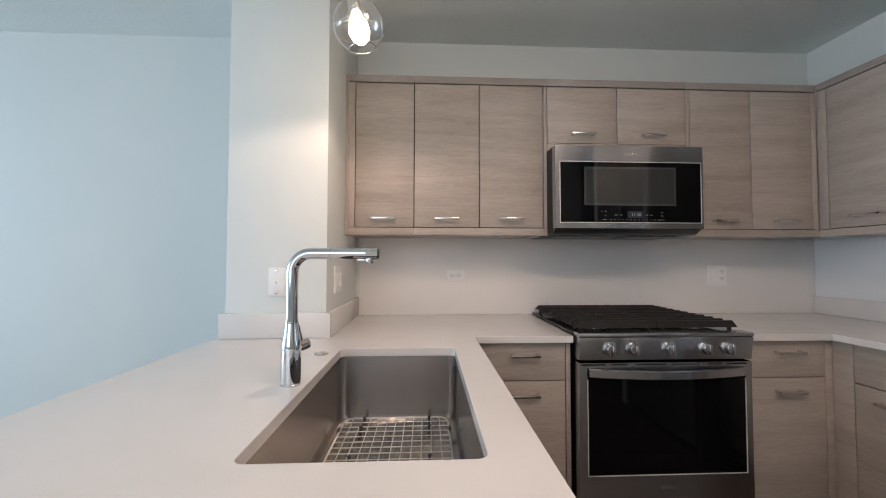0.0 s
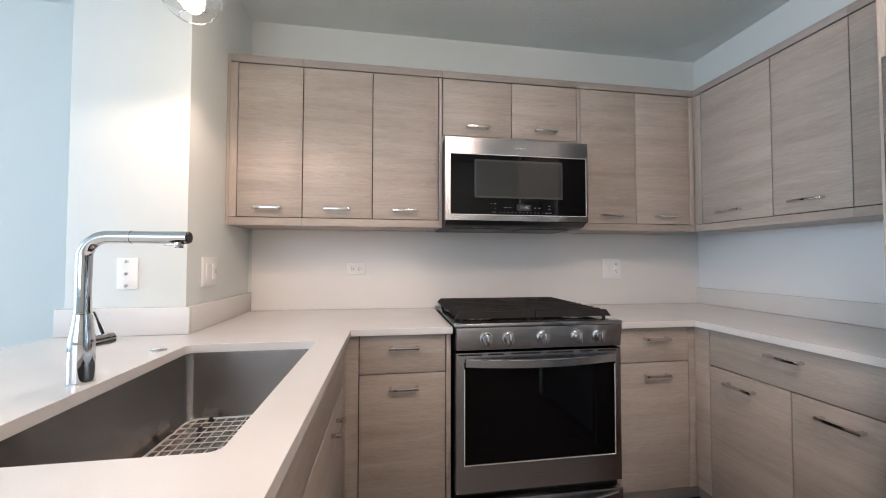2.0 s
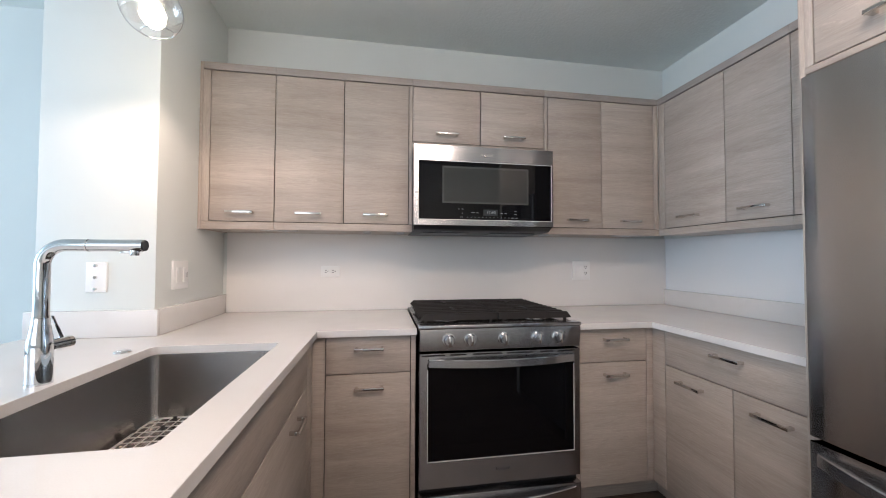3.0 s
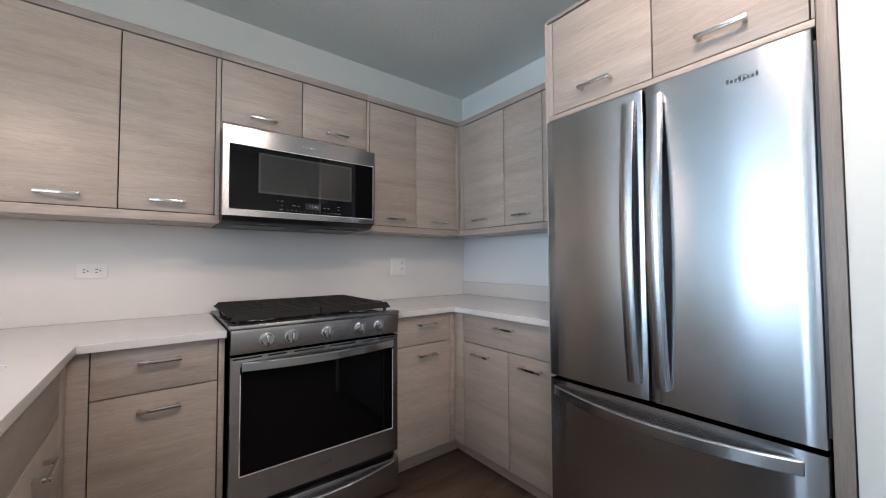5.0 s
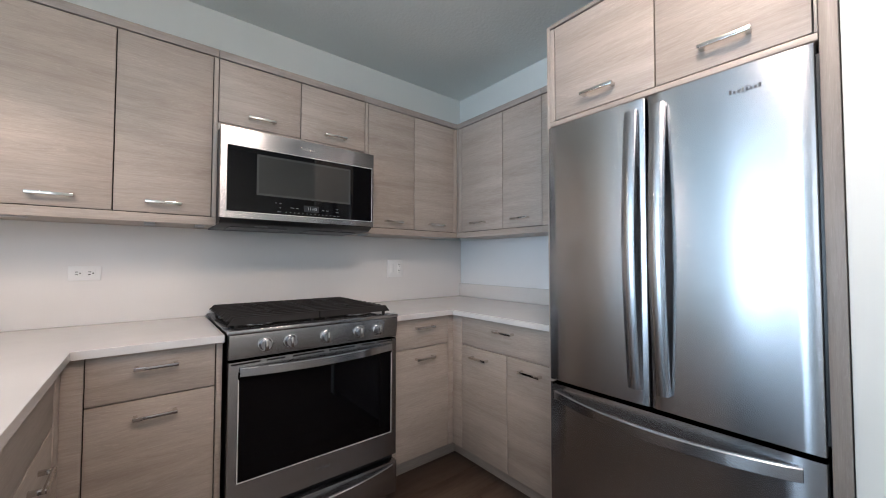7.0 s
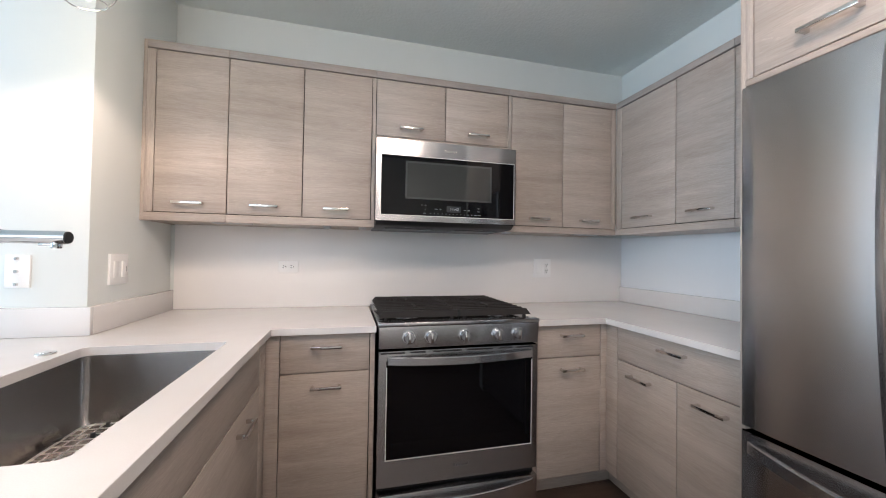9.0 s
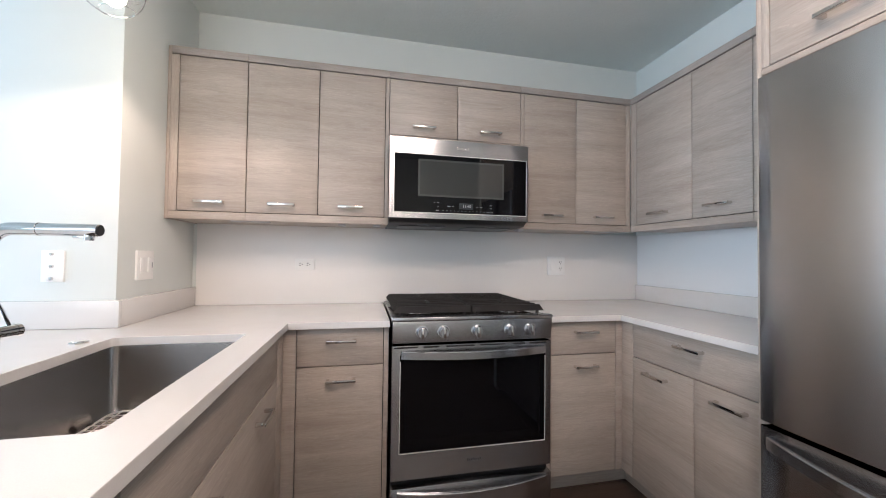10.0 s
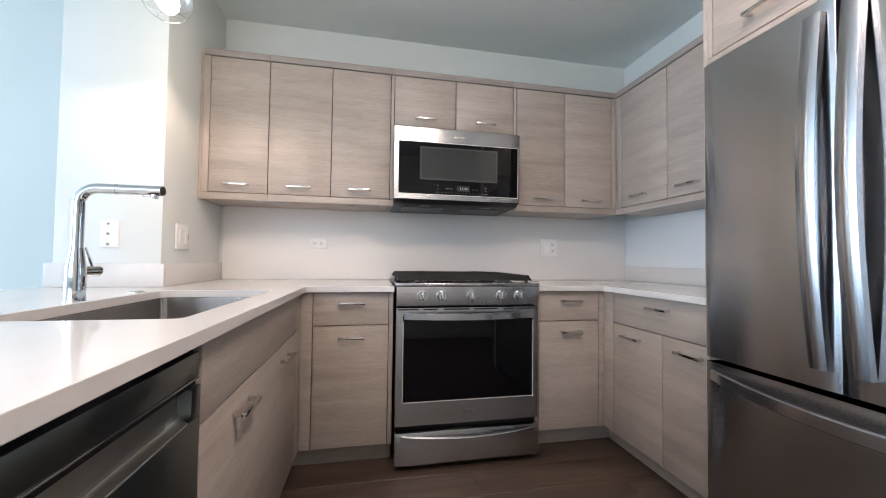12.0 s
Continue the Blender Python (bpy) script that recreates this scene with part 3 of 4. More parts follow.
part("handle_cap", swung(lathe([(0.001, 0.0598), (0.0166, 0.0598), (0.0168, 0.070), (0.0145, 0.0728), (0.001, 0.0728)], (0, 0, hz), "X")), NICKEL, tap)
part("lever", swung(tube([(0.050, 0.0, hz + 0.014), (0.039, 0.0, hz + 0.042), (0.026, 0.0, hz + 0.074)], [0.0042, 0.0038, 0.0030], 10)), CHROME, tap)

single("air_switch", lathe([(0.001, CT), (0.0245, CT), (0.0245, CT + 0.003), (0.0225, CT + 0.0055), (0.0150, CT + 0.0058), (0.0145, CT + 0.0072), (0.001, CT + 0.0076)], (-1.381, -0.920, 0)), NICKEL,
       "round polished metal button set in the worktop", "button")

# ---------------------------------------------------------------- dishwasher
dw = thing("dishwasher", pose(-0.829, -1.694, 0, 0, 0, 90), "dark stainless dishwasher with a pocket handle under the worktop", "dishwasher")
DWW = 0.470                     # runs along -u from the sink cabinet
part("body", box(-DWW + 0.004, -0.004, 0.062, 0.56, 0.11, 0.872), BLACK, dw)
part("inner_frame", box(-DWW + 0.004, -0.004, 0.0295, 0.0615, 0.813, 0.868), BLACK, dw)
part("toe_panel", box(-DWW + 0.004, -0.004, 0.07, 0.085, 0, 0.105), BLACK, dw)
part("control_strip", box(-DWW + 0.004, -0.004, 0.004, 0.029, 0.813, 0.862, bevel=0.002), DW_STEEL, dw)
bm = bmesh.new()
bx(bm, -DWW + 0.004, -0.004, 0.0, 0.060, 0.12, 0.735, bevel=0.002)
bx(bm, -DWW + 0.004, -DWW + 0.045, 0.0, 0.060, 0.735, 0.796, bevel=0.001)
bx(bm, -0.041, -0.004, 0.0, 0.060, 0.735, 0.796, bevel=0.001)
# rounded lower corners of the pocket
for u, s in ((-0.041, -1), (-DWW + 0.045, 1)):
    arc = [(u, 0.7345)] + [(u + s * 0.016 * (1 - math.sin(q)), 0.7350 + 0.016 * (1 - math.cos(q))) for q in [math.pi / 2 * k / 6 for k in range(7)]]
    fr_ = [bm.verts.new((a, 0.0008, b)) for a, b in arc]
    bk_ = [bm.verts.new((a, 0.046, b)) for a, b in arc]
    bm.faces.new(fr_)
    bm.faces.new(list(reversed(bk_)))
    for k in range(len(arc)):
        bm.faces.new((fr_[k], fr_[(k + 1) % len(arc)], bk_[(k + 1) % len(arc)], bk_[k]))
door = part("door", bm, DW_STEEL, dw)
part("pocket", box(-DWW + 0.0455, -0.0415, 0.052, 0.061, 0.735, 0.812), BLACK, door, "black recess behind the handle")
bm = bmesh.new()
scoop = [(0.0005, 0.7352), (0.002, 0.7375), (0.016, 0.7410), (0.021, 0.7445), (0.024, 0.7530), (0.027, 0.7930), (0.0515, 0.7930), (0.0515, 0.7352)]
ends = [[bm.verts.new((u, a, b)) for a, b in scoop] for u in (-DWW + 0.046, -0.0415)]
bm.faces.new(ends[0])
bm.faces.new(list(reversed(ends[1])))
for k in range(len(scoop)):
    bm.faces.new((ends[0][k], ends[0][(k + 1) % len(scoop)], ends[1][(k + 1) % len(scoop)], ends[1][k]))
# Added black filler: stands in for the shade in the gap above the door
part("gap_shade_fill", box(-DWW + 0.004, -0.004, 0.010, 0.0515, 0.7965, 0.8080), GAP, dw)
part("handle", bm, POCKET, door, "bright steel pocket lip")
part("bead", box(-DWW + 0.004, -0.004, 0.0025, 0.010, 0.8085, 0.8125, bevel=0.0012), STEEL, dw)

# ---------------------------------------------------------------- cooker
CX = 0.008
rng = thing("gas_range", pose(CX, 0, 0), "stainless steel slide-in gas range with a black oven window", "range")
RW = 0.3785
part("body", box(-RW + 0.006, RW - 0.006, -0.640, -0.014, 0.03, 0.900), BLACK, rng)
for x in (-0.33, 0.33):
    part("foot", lathe([(0.001, 0), (0.018, 0), (0.018, 0.03), (0.001, 0.03)], (x, -0.58, 0)), BLACK, rng)
part("cooktop", box(-RW - 0.004, RW + 0.004, -0.648, -0.014, 0.9165, 0.926, bevel=0.003), COOKTOP, rng, "glossy black enamel cooktop")
bm = bmesh.new()
bx(bm, -RW - 0.006, RW + 0.006, -0.700, -0.646, 0.9165, 0.934, bevel=0.004)
part("front_trim", bm, STEEL, rng)
# slanted control panel
bm = bmesh.new()
prof = [(-0.700, 0.9155), (-0.702, 0.905), (-0.690, 0.820), (-0.640, 0.820), (-0.640, 0.9155)]
ends = [[bm.verts.new((x, y, z)) for y, z in prof] for x in (-RW, RW)]
bm.faces.new(ends[0])
bm.faces.new(list(reversed(ends[1])))
for k in range(5):
    bm.faces.new((ends[0][k], ends[0][(k + 1) % 5], ends[1][(k + 1) % 5], ends[1][k]))
part("control_panel", bm, STEEL, rng)
for x in (-0.250, -0.151, 0.006, 0.166, 0.268):
    c = (x, -0.697, 0.868)
    k = part("knob", lathe([(0.001, 0.004), (0.029, 0.004), (0.029, -0.003), (0.0245, -0.006), (0.0225, -0.024), (0.0205, -0.027), (0.001, -0.027)], c, "Y"), STEEL, rng, "polished round burner knob")
    part("pointer", box(x - 0.006, x + 0.006, -0.7335, -0.7235, 0.846, 0.890, bevel=0.003), NICKEL, k)
    part("bezel", lathe([(0.0235, 0.0045), (0.0305, 0.0045), (0.0305, -0.0045), (0.0275, -0.0055), (0.0250, -0.0050)], c, "Y"), CHROME, k, "bright chrome ring")
# oven door with slots above the handle
bm = bmesh.new()
gl, gr, gb, gt = -0.345, 0.352, 0.335, 0.768
bx(bm, -RW, RW, -0.690, -0.645, 0.222, gb)
bx(bm, -RW, RW, -0.690, -0.645, gt, 0.808)
bx(bm, -RW, gl, -0.690, -0.645, gb, gt)
bx(bm, gr, RW, -0.690, -0.645, gb, gt)
bmesh.ops.remove_doubles(bm, verts=bm.verts[:], dist=1e-5)
od_ = part("oven_door", bm, STEEL, rng)
part("glass", box(gl, gr, -0.688, -0.650, gb, gt), BLACK_GLASS, od_, "glossy black oven window")
bm = bmesh.new()
t = 0.0035
bx(bm, gl, gr, -0.6905, -0.6881, gb, gb + t)
bx(bm, gr - t, gr, -0.6905, -0.6881, gb + t, gt - 0.03)
bx(bm, gl, gl + t, -0.6905, -0.6881, gb + t, gt - 0.03)
part("window_trim", bm, TRIM, od_)
for x, w in ((-0.318, 0.105), (-0.205, 0.072), (-0.070, 0.135), (0.085, 0.125), (0.215, 0.062), (0.312, 0.085)):
    part("vent_slot", box(x - w / 2, x + w / 2, -0.6915, -0.6885, 0.797, 0.803), GAP, od_, "narrow black vent slot")


def bow_handle(x0, x1, z, y, out, tall, sag, n=24):
    """A flat bowed bar between two ends, with its returns; sag drops its middle."""
    bm = bmesh.new()
    rows = []
    for k in range(n + 1):
        f = k / n
        s = math.sin(math.pi * f) ** 0.8
        x = x0 + (x1 - x0) * f
        o = 0.012 + out * s
        zz = z - sag * math.sin(math.pi * f)
        sec = [(y - o, zz - tall / 2 + 0.003), (y - o, zz + tall / 2 - 0.003), (y - o + 0.004, zz + tall / 2), (y - o + 0.014, zz + tall / 2), (y - o + 0.014, zz - tall / 2), (y - o + 0.004, zz - tall / 2)]
        rows.append([bm.verts.new((x, a, b)) for a, b in sec])
    for a, b in zip(rows, rows[1:]):
        for j in range(6):
            bm.faces.new((a[j], a[(j + 1) % 6], b[(j + 1) % 6], b[j]))
    bm.faces.new(rows[0])
    bm.faces.new(list(reversed(rows[-1])))
    for x, s in ((x0, 1), (x1, -1)):
        bx(bm, min(x, x + s * 0.016), max(x, x + s * 0.016), y - 0.012, y - 0.0005, z - tall / 2 + 0.002, z + tall / 2 - 0.002)
    return bm


part("handle", bow_handle(-0.340, 0.347, 0.768, -0.690, 0.034, 0.036, 0.004), STEEL, od_, "bowed brushed steel handle")


def mark(x0, z, y, w, h):
    """An unlettered maker's mark: a row of short bars and a slanted ring."""
    bm = bmesh.new()
    n = 8
    for k in range(n):
        x = x0 - w / 2 + w * (k + 0.5) / n
        bx(bm, x - w / n * 0.30, x + w / n * 0.30, y - 0.0012, y, z - h / 2, z + h / 2 * (1.5 if k in (0, 3, 7) else 0.7))
    pts = [(x0 + 0.16 * w * math.cos(u) + 0.06 * w * math.sin(u), y - 0.0008, z + h * 0.9 * math.sin(u)) for u in [math.pi * 2 * k / 16 for k in range(17)]]
    sweep(bm, pts, 0.0007, 6)
    return bm


part("maker_mark", mark(0.0, 0.283, -0.690, 0.068, 0.011), DARK_MARK, od_)
bm = box(-RW, RW, -0.700, -0.640, 0.032, 0.192, bevel=0.003)
dr = part("storage_drawer", bm, STEEL, rng)
part("handle", bow_handle(-0.350, 0.350, 0.165, -0.700, 0.030, 0.036, 0.014), STEEL, dr, "bowed brushed steel handle")
part("drawer_gap", box(-RW + 0.003, RW - 0.003, -0.660, -0.6405, 0.193, 0.2215), GAP, rng)
# burners
for x, y, r in ((-0.235, -0.49, 0.050), (-0.235, -0.20, 0.040), (0.235, -0.49, 0.055), (0.235, -0.20, 0.036), (0.0, -0.345, 0.045)):
    b = part("burner", lathe([(0.001, 0.9262), (r + 0.022, 0.9262), (r + 0.018, 0.931), (r, 0.934), (r - 0.004, 0.942), (0.001, 0.942)], (x, y, 0)), STEEL, rng, "satin metal burner base")
    part("burner_cap", lathe([(0.001, 0.9422), (r - 0.004, 0.9422), (r - 0.003, 0.948), (r - 0.010, 0.951), (0.001, 0.952)], (x, y, 0)), IRON, b, "black enamel burner cap")


def grate(x0, x1, y0, y1):
    """A cast-iron grate: deep cross bars with sloped ends, a seam rail, two raised crosses and feet."""
    bm = bmesh.new()
    zt = 0.973
    seam_left = abs(x0) < 0.01

    def bar(y, w, h):
        """One tapered bar across the grate, its outer end cut on the slope."""
        lo_, hi_ = zt - h, zt
        a, b = (0.0, 0.022) if seam_left else (0.022, 0.0)
        low = [(x0, y - w), (x1, y - w), (x1, y + w), (x0, y + w)]
        top = [(x0 + a, y - w * 0.72), (x1 - b, y - w * 0.72), (x1 - b, y + w * 0.72), (x0 + a, y + w * 0.72)]
        vl = [bm.verts.new((p, q, lo_)) for p, q in low]
        vh = [bm.verts.new((p, q, hi_)) for p, q in top]
        bm.faces.new(list(reversed(vl)))
        bm.faces.new(vh)
        for k in range(4):
            bm.faces.new((vl[k], vl[(k + 1) % 4], vh[(k + 1) % 4], vh[k]))

    n = 10
    for k in range(n + 1):
        y = y0 + 0.008 + (y1 - y0 - 0.016) * k / n
        bar(y, 0.0085 if k in (0, n) else 0.0075, 0.030 if k == 0 else 0.022)
    xs = x0 + 0.005 if seam_left else x1 - 0.005
    bx(bm, xs - 0.004, xs + 0.004, y0 + 0.010, y1 - 0.010, zt - 0.026, zt - 0.0015)
    xo = x1 - 0.030 if seam_left else x0 + 0.030
    bx(bm, xo - 0.005, xo + 0.005, y0 + 0.010, y1 - 0.010, zt - 0.034, zt - 0.012)
    mid = (x0 + x1) / 2
    for yc in (y0 + (y1 - y0) * 0.27, y0 + (y1 - y0) * 0.76):
        bx(bm, mid - 0.008, mid + 0.008, yc - 0.060, yc + 0.060, zt - 0.014, zt + 0.005, bevel=0.003, segments=1)
        bx(bm, mid - 0.055, mid + 0.055, yc - 0.008, yc + 0.008, zt - 0.014, zt + 0.005, bevel=0.003, segments=1)
    for x in (x0 + 0.030, x1 - 0.030):
        for y in (y0 + 0.012, (y0 + y1) / 2, y1 - 0.012):
            bx(bm, x - 0.006, x + 0.006, y - 0.006, y + 0.006, 0.9264, zt - 0.014)
    return bm


part("grate", grate(-0.374, -0.003, -0.628, -0.045), IRON, rng, "matt black cast-iron grate")
part("grate", grate(0.003, 0.374, -0.628, -0.045), IRON, rng, "matt black cast-iron grate")

# ---------------------------------------------------------------- microwave
MY = -0.445
mw = thing("microwave", pose(0, 0, 0), "stainless over-range microwave with a black glass front, fixed under a cabinet", "microwave")
part("body", box(-0.377, 0.377, -0.405, -0.006, 1.384, 1.822, bevel=0.002), BLACK, mw)
bm = bmesh.new()
a0, a1, c0, c1 = -0.357, 0.371, 1.430, 1.738
bx(bm, -0.3795, 0.3795, MY, -0.4055, c1, 1.818)
bx(bm, -0.3795, 0.3795, MY, -0.4055, 1.402, c0)
bx(bm, -0.3795, a0, MY, -0.4055, c0, c1)
bx(bm, a1, 0.3795, MY, -0.4055, c0, c1)
bmesh.ops.remove_doubles(bm, verts=bm.verts[:], dist=1e-5)
md = part("door", bm, STEEL, mw)
gp = part("glass", box(a0, a1, MY + 0.002, -0.406, c0, c1), BLACK_GLASS, md, "glossy black glass front")
part("window", box(-0.232, 0.238, MY + 0.0005, MY + 0.0018, 1.517, 1.711, bevel=0.0004, segments=1), WINDOW_GLASS, gp, "dark see-through door window")
bm = bmesh.new()
t = 0.003
for q in ((a0, a1, c0, c0 + t), (a0, a1, c1 - t, c1), (a0, a0 + t, c0 + t, c1 - t), (a1 - t, a1, c0 + t, c1 - t)):
    bx(bm, q[0], q[1], MY - 0.0008, MY + 0.0016, q[2], q[3])
part("glass_trim", bm, TRIM, md)
part("maker_mark", mark(0.005, 1.775, MY, 0.070, 0.012), material("bright_mark", (0.75, 0.74, 0.72), 0.25, 1.0), md)
bm = bmesh.new()
wx0, wx1, wz0, wz1, wt = -0.232, 0.238, 1.517, 1.711, 0.010
for q in ((wx0, wx1, wz0, wz0 + wt), (wx0, wx1, wz1 - wt, wz1), (wx0, wx0 + wt, wz0 + wt, wz1 - wt), (wx1 - wt, wx1, wz0 + wt, wz1 - wt)):
    bx(bm, q[0], q[1], MY - 0.0002, MY + 0.0004, q[2], q[3])
part("window_border", bm, BORDER, gp, "grey printed border round the window")
part("display", box(-0.012, 0.066, MY + 0.0008, MY + 0.0018, 1.456, 1.488), DISPLAY, gp, "small grey clock display")


def lettering(name, text, size, m, mat, parent):
    cu = bpy.data.curves.new(name, "FONT")
    cu.body, cu.size, cu.align_x, cu.align_y, cu.extrude = text, size, "CENTER", "CENTER", 0.0002
    tmp = new(name + "_text", cu)
    me = bpy.data.meshes.new_from_object(tmp.evaluated_get(bpy.context.evaluated_depsgraph_get()))
    bpy.data.objects.remove(tmp)
    bpy.data.curves.remove(cu)
    me.transform(m)
    me.materials.clear()
    me.materials.append(mat)
    ob = new(name, me)
    ob.parent = parent
    return ob


lettering("clock_digits", "11:40", 0.022, pose(0.030, MY + 0.0003, 1.472, 90), DIGIT, gp)
for k in range(12):
    x = -0.098 + 0.0205 * k
    part("key_mark", box(x - 0.003, x + 0.003, MY + 0.0012, MY + 0.0018, 1.4445, 1.4475), PRINT, gp)
for x, z, w in ((-0.145, 1.488, 0.006), (-0.125, 1.488, 0.010), (-0.125, 1.466, 0.006), (-0.130, 1.446, 0.016), (-0.068, 1.470, 0.018), (-0.045, 1.470, 0.010), (0.088, 1.470, 0.012), (0.110, 1.470, 0.012), (0.165, 1.482, 0.012), (0.165, 1.466, 0.012), (0.150, 1.446, 0.016), (0.170, 1.446, 0.014)):
    part("key_mark", box(x - w / 2, x + w / 2, MY + 0.0012, MY + 0.0018, z - 0.0018, z + 0.0018), PRINT, gp)
# sloping black underside with grilles and lamp lenses
bm = bmesh.new()
prof = [(-0.436, 1.400), (-0.410, 1.386), (-0.395, 1.377), (-0.030, 1.371), (-0.012, 1.3835), (-0.4045, 1.3835), (-0.4045, 1.400)]
ends = [[bm.verts.new((x, y, z)) for y, z in prof] for x in (-0.376, 0.376)]
bm.faces.new(ends[0])
bm.faces.new(list(reversed(ends[1])))
for k in range(len(prof)):
    bm.faces.new((ends[0][k], ends[0][(k + 1) % len(prof)], ends[1][(k + 1) % len(prof)], ends[1][k]))
base = part("underside", bm, BLACK, mw, "black vented underside")
for x in (-0.19, 0.19):
    part("grease_filter", box(x - 0.13, x + 0.13, -0.330, -0.150, 1.3685, 1.3740), DARK_MARK, base)
    part("lamp_lens", box(x - 0.03, x + 0.03, -0.385, -0.345, 1.3735, 1.3780), DARK_MARK, base)

# slim fittings under the wall cabinets
for x0, x1, z in ((-1.16, -0.98, U0 - 0.004), (0.86, 1.04, U0 - 0.004)):
    single("under_cabinet_light", box(x0, x1, -0.285, -0.245, z + 0.001, U0 + 0.0035, bevel=0.0015), MARK, "slim unlit grey strip light under the cabinet", "light", "under-cabinet lights")
for x in (-0.62, -0.435, 0.42):
    single("cable_clip", box(x - 0.02, x + 0.02, -0.27, -0.20, U0 - 0.008, U0 + 0.0035, bevel=0.003), MARK, "small grey junction clip under the cabinet", "clip", "cable clips")

# ---------------------------------------------------------------- refrigerator
FF = 0.688
fr = thing("refrigerator", pose(FF, -1.412, 0, 0, 0, -90), "stainless steel french-door refrigerator with a freezer drawer", "refrigerator")
FW = 0.795                      # runs along u, front face at local y = 0
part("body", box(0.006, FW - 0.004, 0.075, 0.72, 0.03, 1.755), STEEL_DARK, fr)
part("toe_grille", box(0.02, FW - 0.02, 0.06, 0.074, 0.012, 0.06), BLACK, fr)
for u in (0.05, FW - 0.05):
    part("foot", lathe([(0.001, 0), (0.02, 0), (0.02, 0.03), (0.001, 0.03)], (u, 0.15, 0)), BLACK, fr)
part("door_seal", box(0.012, FW - 0.010, 0.052, 0.0745, 0.07, 1.752), GAP, fr)


def fridge_door(name, u0, u1, z0, z1):
    """A door with a slightly bowed face and rounded edges."""
    bm = bmesh.new()
    n = 10
    prof = []
    for k in range(n + 1):
        f = k / n
        prof.append((u0 + 0.004 + (u1 - u0 - 0.008) * f, -0.0035 * math.sin(math.pi * f)))
    loop = [(u0, 0.052), (u0, 0.006)] + [(u0 + 0.0015, 0.0015)] + prof + [(u1 - 0.0015, 0.0015)] + [(u1, 0.006), (u1, 0.052)]
    lo = [bm.verts.new((a, b, z0)) for a, b in loop]
    hi = [bm.verts.new((a, b, z1)) for a, b in loop]
    m_ = len(loop)
    for k in range(m_):
        bm.faces.new((lo[k], lo[(k + 1) % m_], hi[(k + 1) % m_], hi[k]))
    bm.faces.new(lo)
    bm.faces.new(hi)
    return part(name, bm, STEEL, fr)


def bow_upright(u, z0, z1, out, wide, n=28):
    """A tall flat bowed door handle."""
    bm = bmesh.new()
    rows = []
    for k in range(n + 1):
        f = k / n
        o = 0.026 + out * math.sin(math.pi * f)
        z = z0 + (z1 - z0) * f
        w = wide / 2
        sec = [(u + w * s, -o + 0.0045 * s * s) for s in (-1, -0.75, -0.5, -0.25, 0, 0.25, 0.5, 0.75, 1)] + [(u + w, -o + 0.024), (u - w, -o + 0.024)]
        rows.append([bm.verts.new((a, min(b, -0.001), z)) for a, b in sec])
    for a, b in zip(rows, rows[1:]):
        for j in range(11):
            bm.faces.new((a[j], a[(j + 1) % 11], b[(j + 1) % 11], b[j]))
    bm.faces.new(rows[0])
    bm.faces.new(list(reversed(rows[-1])))
    return bm


ld = fridge_door("left_door", 0.0, 0.387, 0.722, 1.768)
part("handle", bow_upright(0.347, 0.775, 1.728, 0.034, 0.042), STEEL, ld, "tall bowed steel handle")
rd = fridge_door("right_door", 0.395, FW, 0.722, 1.768)
part("handle", bow_upright(0.432, 0.775, 1.728, 0.034, 0.042), STEEL, rd, "tall bowed steel handle")
part("maker_mark", mark(0.655, 1.697, -0.003, 0.075, 0.010), DARK_MARK, rd)
part("door_edge", box(FW + 0.001, FW + 0.007, 0.01, 0.05, 0.75, 1.74), BLACK, rd, "black hinge-side edge")
for u in (0.03, FW - 0.03):
    part("hinge_cover", box(u - 0.022, u + 0.022, 0.03, 0.10, 1.7555, 1.774, bevel=0.004), BLACK, fr, "black hinge cover")
fd = fridge_door("freezer_drawer", 0.0, FW, 0.065, 0.706)
part("handle", bow_handle(0.028, 0.752, 0.664, -0.002, 0.054, 0.038, 0.012), STEEL, fd, "wide bowed steel handle")

# ---------------------------------------------------------------- wall plates
def plate(name, m, w, h, label, category, group=""):
    t = thing(name, m @ pose(0, -0.004, 0), label, category, group)
    part("plate", box(-w / 2, w / 2, -0.006, 0.0036, -h / 2, h / 2, bevel=0.0022), PLASTIC, t)
    return t


def duplex(t, u, v, side):
    """Two receptacles; side: laid level."""
    for s in (-1, 1):
        cu_, cv = (u + s * 0.021, v) if side else (u, v + s * 0.021)
        f = part("receptacle", box(cu_ - 0.016, cu_ + 0.016, -0.0085, -0.0062, cv - 0.016, cv + 0.016, bevel=0.0015), PLASTIC, t)
        for a, b, w, h in (((-0.005, 0.006, 0.009, 0.0032), (-0.005, -0.006, 0.009, 0.0032), (0.007, 0.0, 0.005, 0.005)) if side else ((-0.006, 0.005, 0.0032, 0.009), (0.006, 0.005, 0.0032, 0.009), (0.0, -0.007, 0.005, 0.005))):
            part("slot", box(cu_ + a - w / 2, cu_ + a + w / 2, -0.0089, -0.0080, cv + b - h / 2, cv + b + h / 2), PLASTIC_DARK, f)


o1_ = plate("wall_outlet", pose(-0.842, -0.012, 1.150), 0.108, 0.066, "white double outlet laid level on the backsplash", "outlet")
duplex(o1_, 0, 0, True)
o2_ = plate("wall_outlet", pose(0.792, -0.012, 1.152), 0.128, 0.128, "white plate with a switch and outlet on the backsplash", "outlet")
part("rocker", box(-0.045, -0.013, -0.0095, -0.0062, -0.033, 0.033, bevel=0.0015), PLASTIC, o2_)
part("insert", box(0.013, 0.047, -0.008, -0.0062, -0.034, 0.034, bevel=0.001), PLASTIC, o2_)
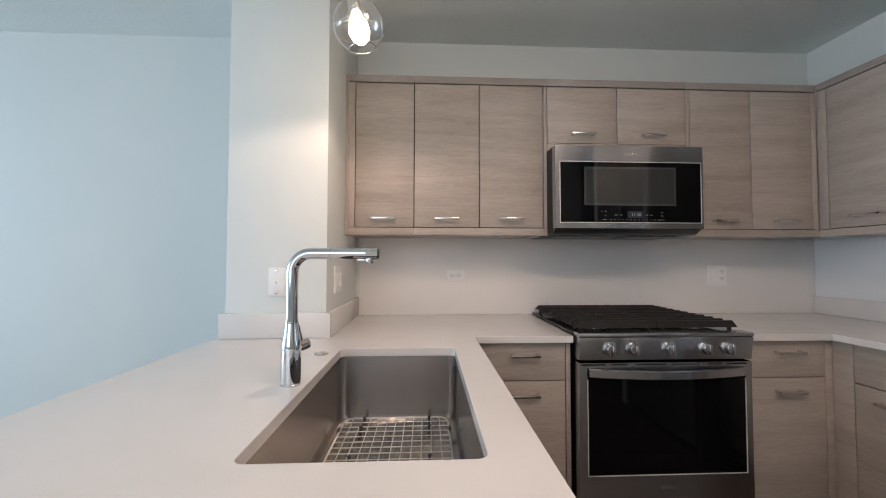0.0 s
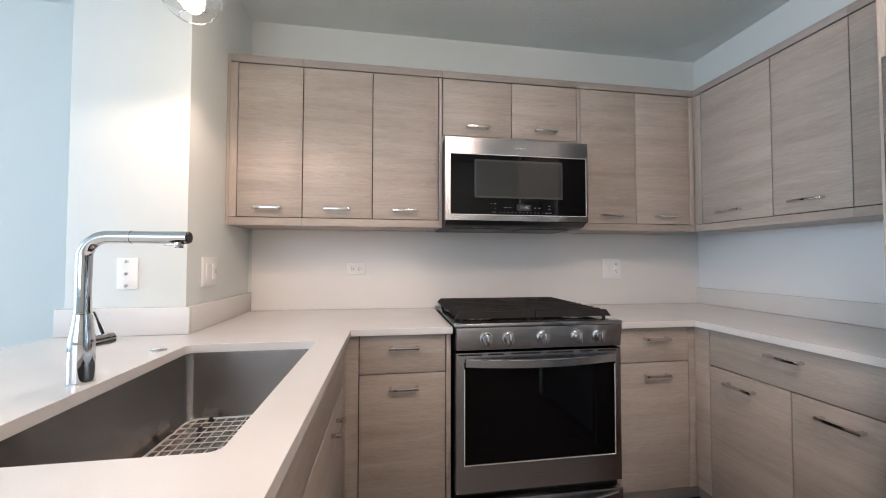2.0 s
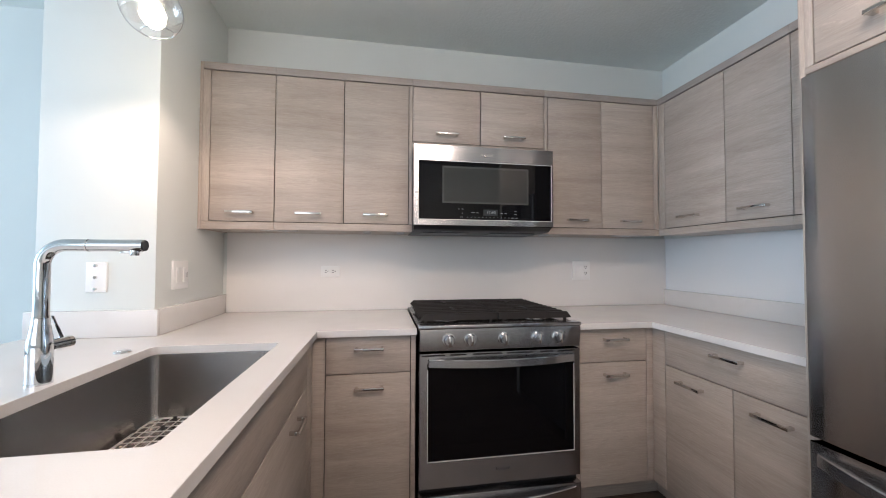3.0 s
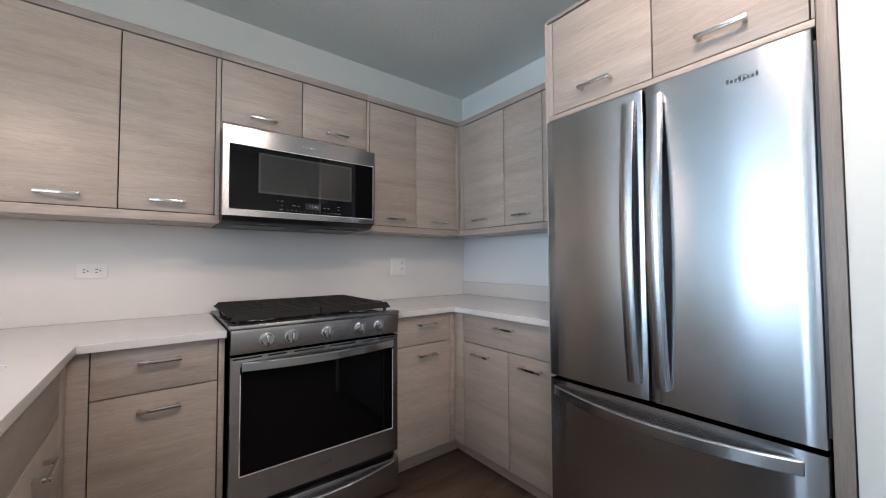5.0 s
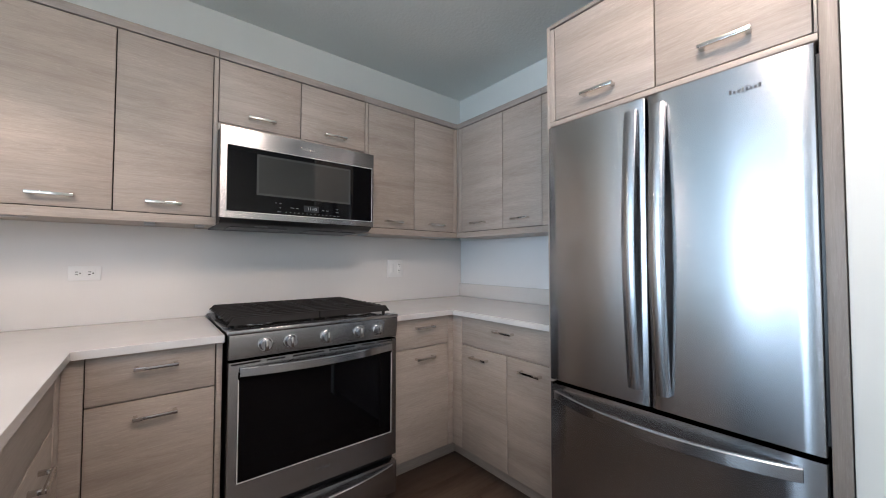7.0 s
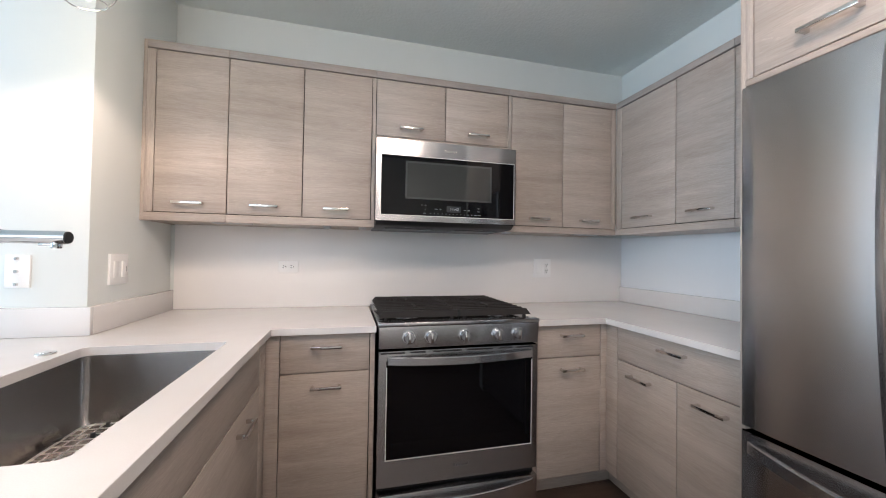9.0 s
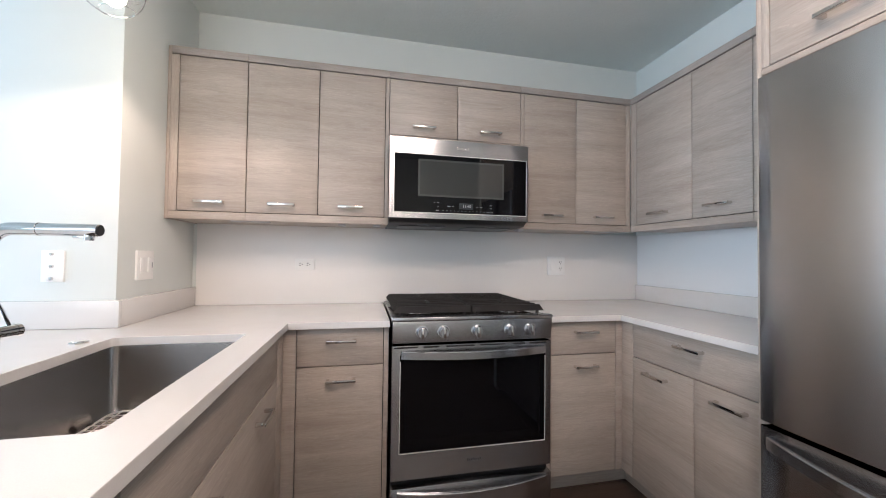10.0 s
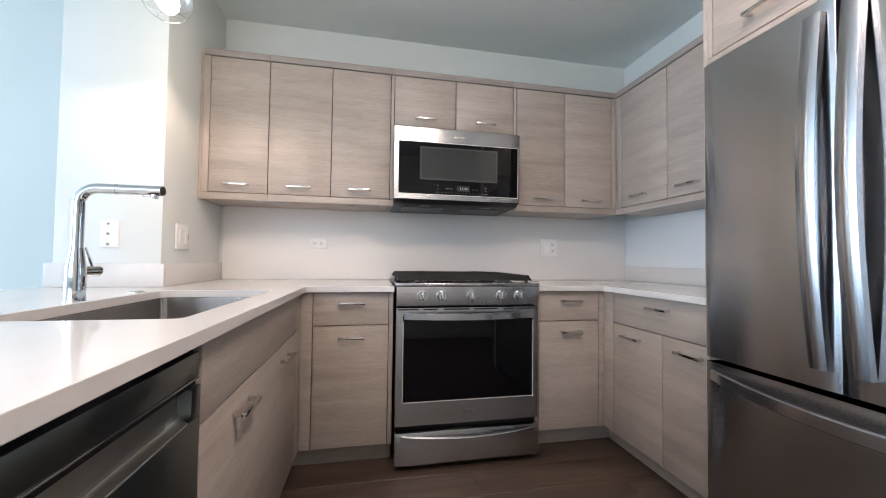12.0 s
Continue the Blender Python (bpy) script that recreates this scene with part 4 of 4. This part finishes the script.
duplex(o2_, 0.030, 0, False)
o3_ = plate("light_switch", pose(-1.441, -0.472, 1.152, 0, 0, 90), 0.122, 0.126, "white double switch plate on the wall stub", "switch")
part("rocker", box(-0.042, -0.010, -0.0095, -0.0062, -0.033, 0.033, bevel=0.0015), PLASTIC, o3_)
part("rocker", box(0.012, 0.044, -0.0105, -0.0062, -0.033, 0.033, bevel=0.0015), PLASTIC, o3_)
part("slider", box(0.036, 0.041, -0.0125, -0.0106, -0.012, 0.012), MARK, o3_)
o4_ = plate("media_plate", pose(-1.645, -0.643, 1.150), 0.072, 0.118, "white media plate with metal jacks on the wall stub", "wall plate")
for z in (-0.046, 0.0, 0.046):
    part("jack", lathe([(0.001, -0.006), (0.0055, -0.006), (0.0055, -0.014), (0.0035, -0.0155), (0.001, -0.0155)], (0.0, 0, z), "Y", 14), NICKEL, o4_, "small threaded metal jack")

# ---------------------------------------------------------------- pendant lamp
pl = thing("pendant_lamp", pose(PENDANT[0], PENDANT[1], PENDANT[2], 8, -10, 0), "clear globe pendant with a lit bulb hanging from the ceiling", "lamp")
GR = 0.080


def shell(r, a0, a1, n=18, seg=40):
    """A thin part of a globe between two angles from its top, with thickness."""
    prof = [(r * math.sin(radians(a0 + (a1 - a0) * k / n)), r * math.cos(radians(a0 + (a1 - a0) * k / n))) for k in range(n + 1)]
    q = r - 0.0015
    prof += [(q * math.sin(radians(a1 - (a1 - a0) * k / n)), q * math.cos(radians(a1 - (a1 - a0) * k / n))) for k in range(n + 1)]
    bm = bmesh.new()
    rings = [[bm.verts.new((a * math.cos(u), a * math.sin(u), h)) for u in [2 * math.pi * k / seg for k in range(seg)]] for a, h in prof]
    for r_, s in zip(rings, rings[1:] + rings[:1]):
        for k in range(seg):
            bm.faces.new((r_[k], r_[(k + 1) % seg], s[(k + 1) % seg], s[k]))
    return bm


g = part("globe", shell(GR, 102, 148), THIN_GLASS, pl, "clear glass lower globe, open at the bottom")
g.visible_shadow = False
top_half = part("upper_globe", shell(GR, 14, 101.8), SILVERED, pl, "faintly hazy upper half of the globe")
top_half.visible_shadow = False
part("rim", tube([(GR * math.sin(radians(148)) * math.cos(u), GR * math.sin(radians(148)) * math.sin(u), GR * math.cos(radians(148))) for u in [2 * math.pi * k / 32 for k in range(34)]], 0.0014, 8), CHROME, pl)
part("socket", lathe([(0.001, 0.038), (0.017, 0.038), (0.019, 0.060), (0.019, 0.095), (0.012, 0.106), (0.001, 0.107)]), NICKEL, pl, "satin metal lamp socket")
b_ = part("bulb", lathe([(0.001, -0.058), (0.013, -0.054), (0.026, -0.042), (0.033, -0.020), (0.030, 0.004), (0.018, 0.028), (0.013, 0.037), (0.001, 0.0375)]), BULB, pl, "warm glowing bulb")
b_.visible_shadow = False
bm = tube([(PENDANT[0] + 0.018, PENDANT[1] - 0.015, PENDANT[2] + 0.105), (PENDANT[0] + 0.018, PENDANT[1] - 0.015, CEILING - 0.024)], 0.003, 8)
bm.transform(pl.matrix_world.inverted())
part("cord", bm, PLASTIC, pl, "thin white cord")
bm = lathe([(0.001, CEILING - 0.025), (0.05, CEILING - 0.022), (0.055, CEILING - 0.0005), (0.001, CEILING - 0.0005)], (PENDANT[0] + 0.018, PENDANT[1] - 0.015, 0))
bm.transform(pl.matrix_world.inverted())
part("ceiling_rose", bm, PLASTIC, pl, "round white ceiling rose")

# flush ceiling light behind the walker
cl = thing("ceiling_light", pose(CEILING_LIGHT[0], CEILING_LIGHT[1], 0), "round white drum light on the ceiling, lit", "light")
part("base", lathe([(0.001, CEILING - 0.0005), (0.29, CEILING - 0.0005), (0.29, CEILING - 0.03), (0.001, CEILING - 0.03)]), WHITE, cl)
part("diffuser", lathe([(0.28, CEILING - 0.0305), (0.285, CEILING - 0.05), (0.285, CEILING - 0.150), (0.275, CEILING - 0.158), (0.001, CEILING - 0.160)]), GLOW, cl, "glowing frosted diffuser")

# ---------------------------------------------------------------- floor of dark planks
floor = structure("floor", box(XL, 3.1, -5.2, 0.0, -0.10, -0.004), GAP, "dark brown wood plank floor", "floor")
PW, PL = 0.185, 1.22
pm = finish("plank", box(0.0008, PL - 0.0008, 0.0008, PW - 0.0008, -0.0038, 0.0, bevel=0.0010, segments=1), OAK)
pm.parent = floor
plank_mesh = pm.data
rows_y = [(-3.70 + PW * k) for k in range(int(3.7 / PW))]
random.seed(4)
first = True
for j, y in enumerate(rows_y):
    x = XL - random.uniform(0.1, 1.1)
    while x < 2.95:
        keep = (x + PL > -2.6 and x < 1.3 or (y < -2.3 and x >= 1.3)) and x + PL < 3.09
        if keep:
            ob = pm if first else new("plank", plank_mesh)
            first = False
            ob.parent = floor
            ob.location = (x, y, 0)
        x += PL
bm = bmesh.new()
for j, y in enumerate(rows_y):
    for k in range(5):
        bx(bm, XL + 0.98 * k + 0.001, XL + 0.98 * (k + 1) - 0.001, y + 0.001, y + PW - 0.001, -0.0039, -0.0012)
rest = part("far_planks", bm, OAK, floor)
rest["kind"] = "stuff"
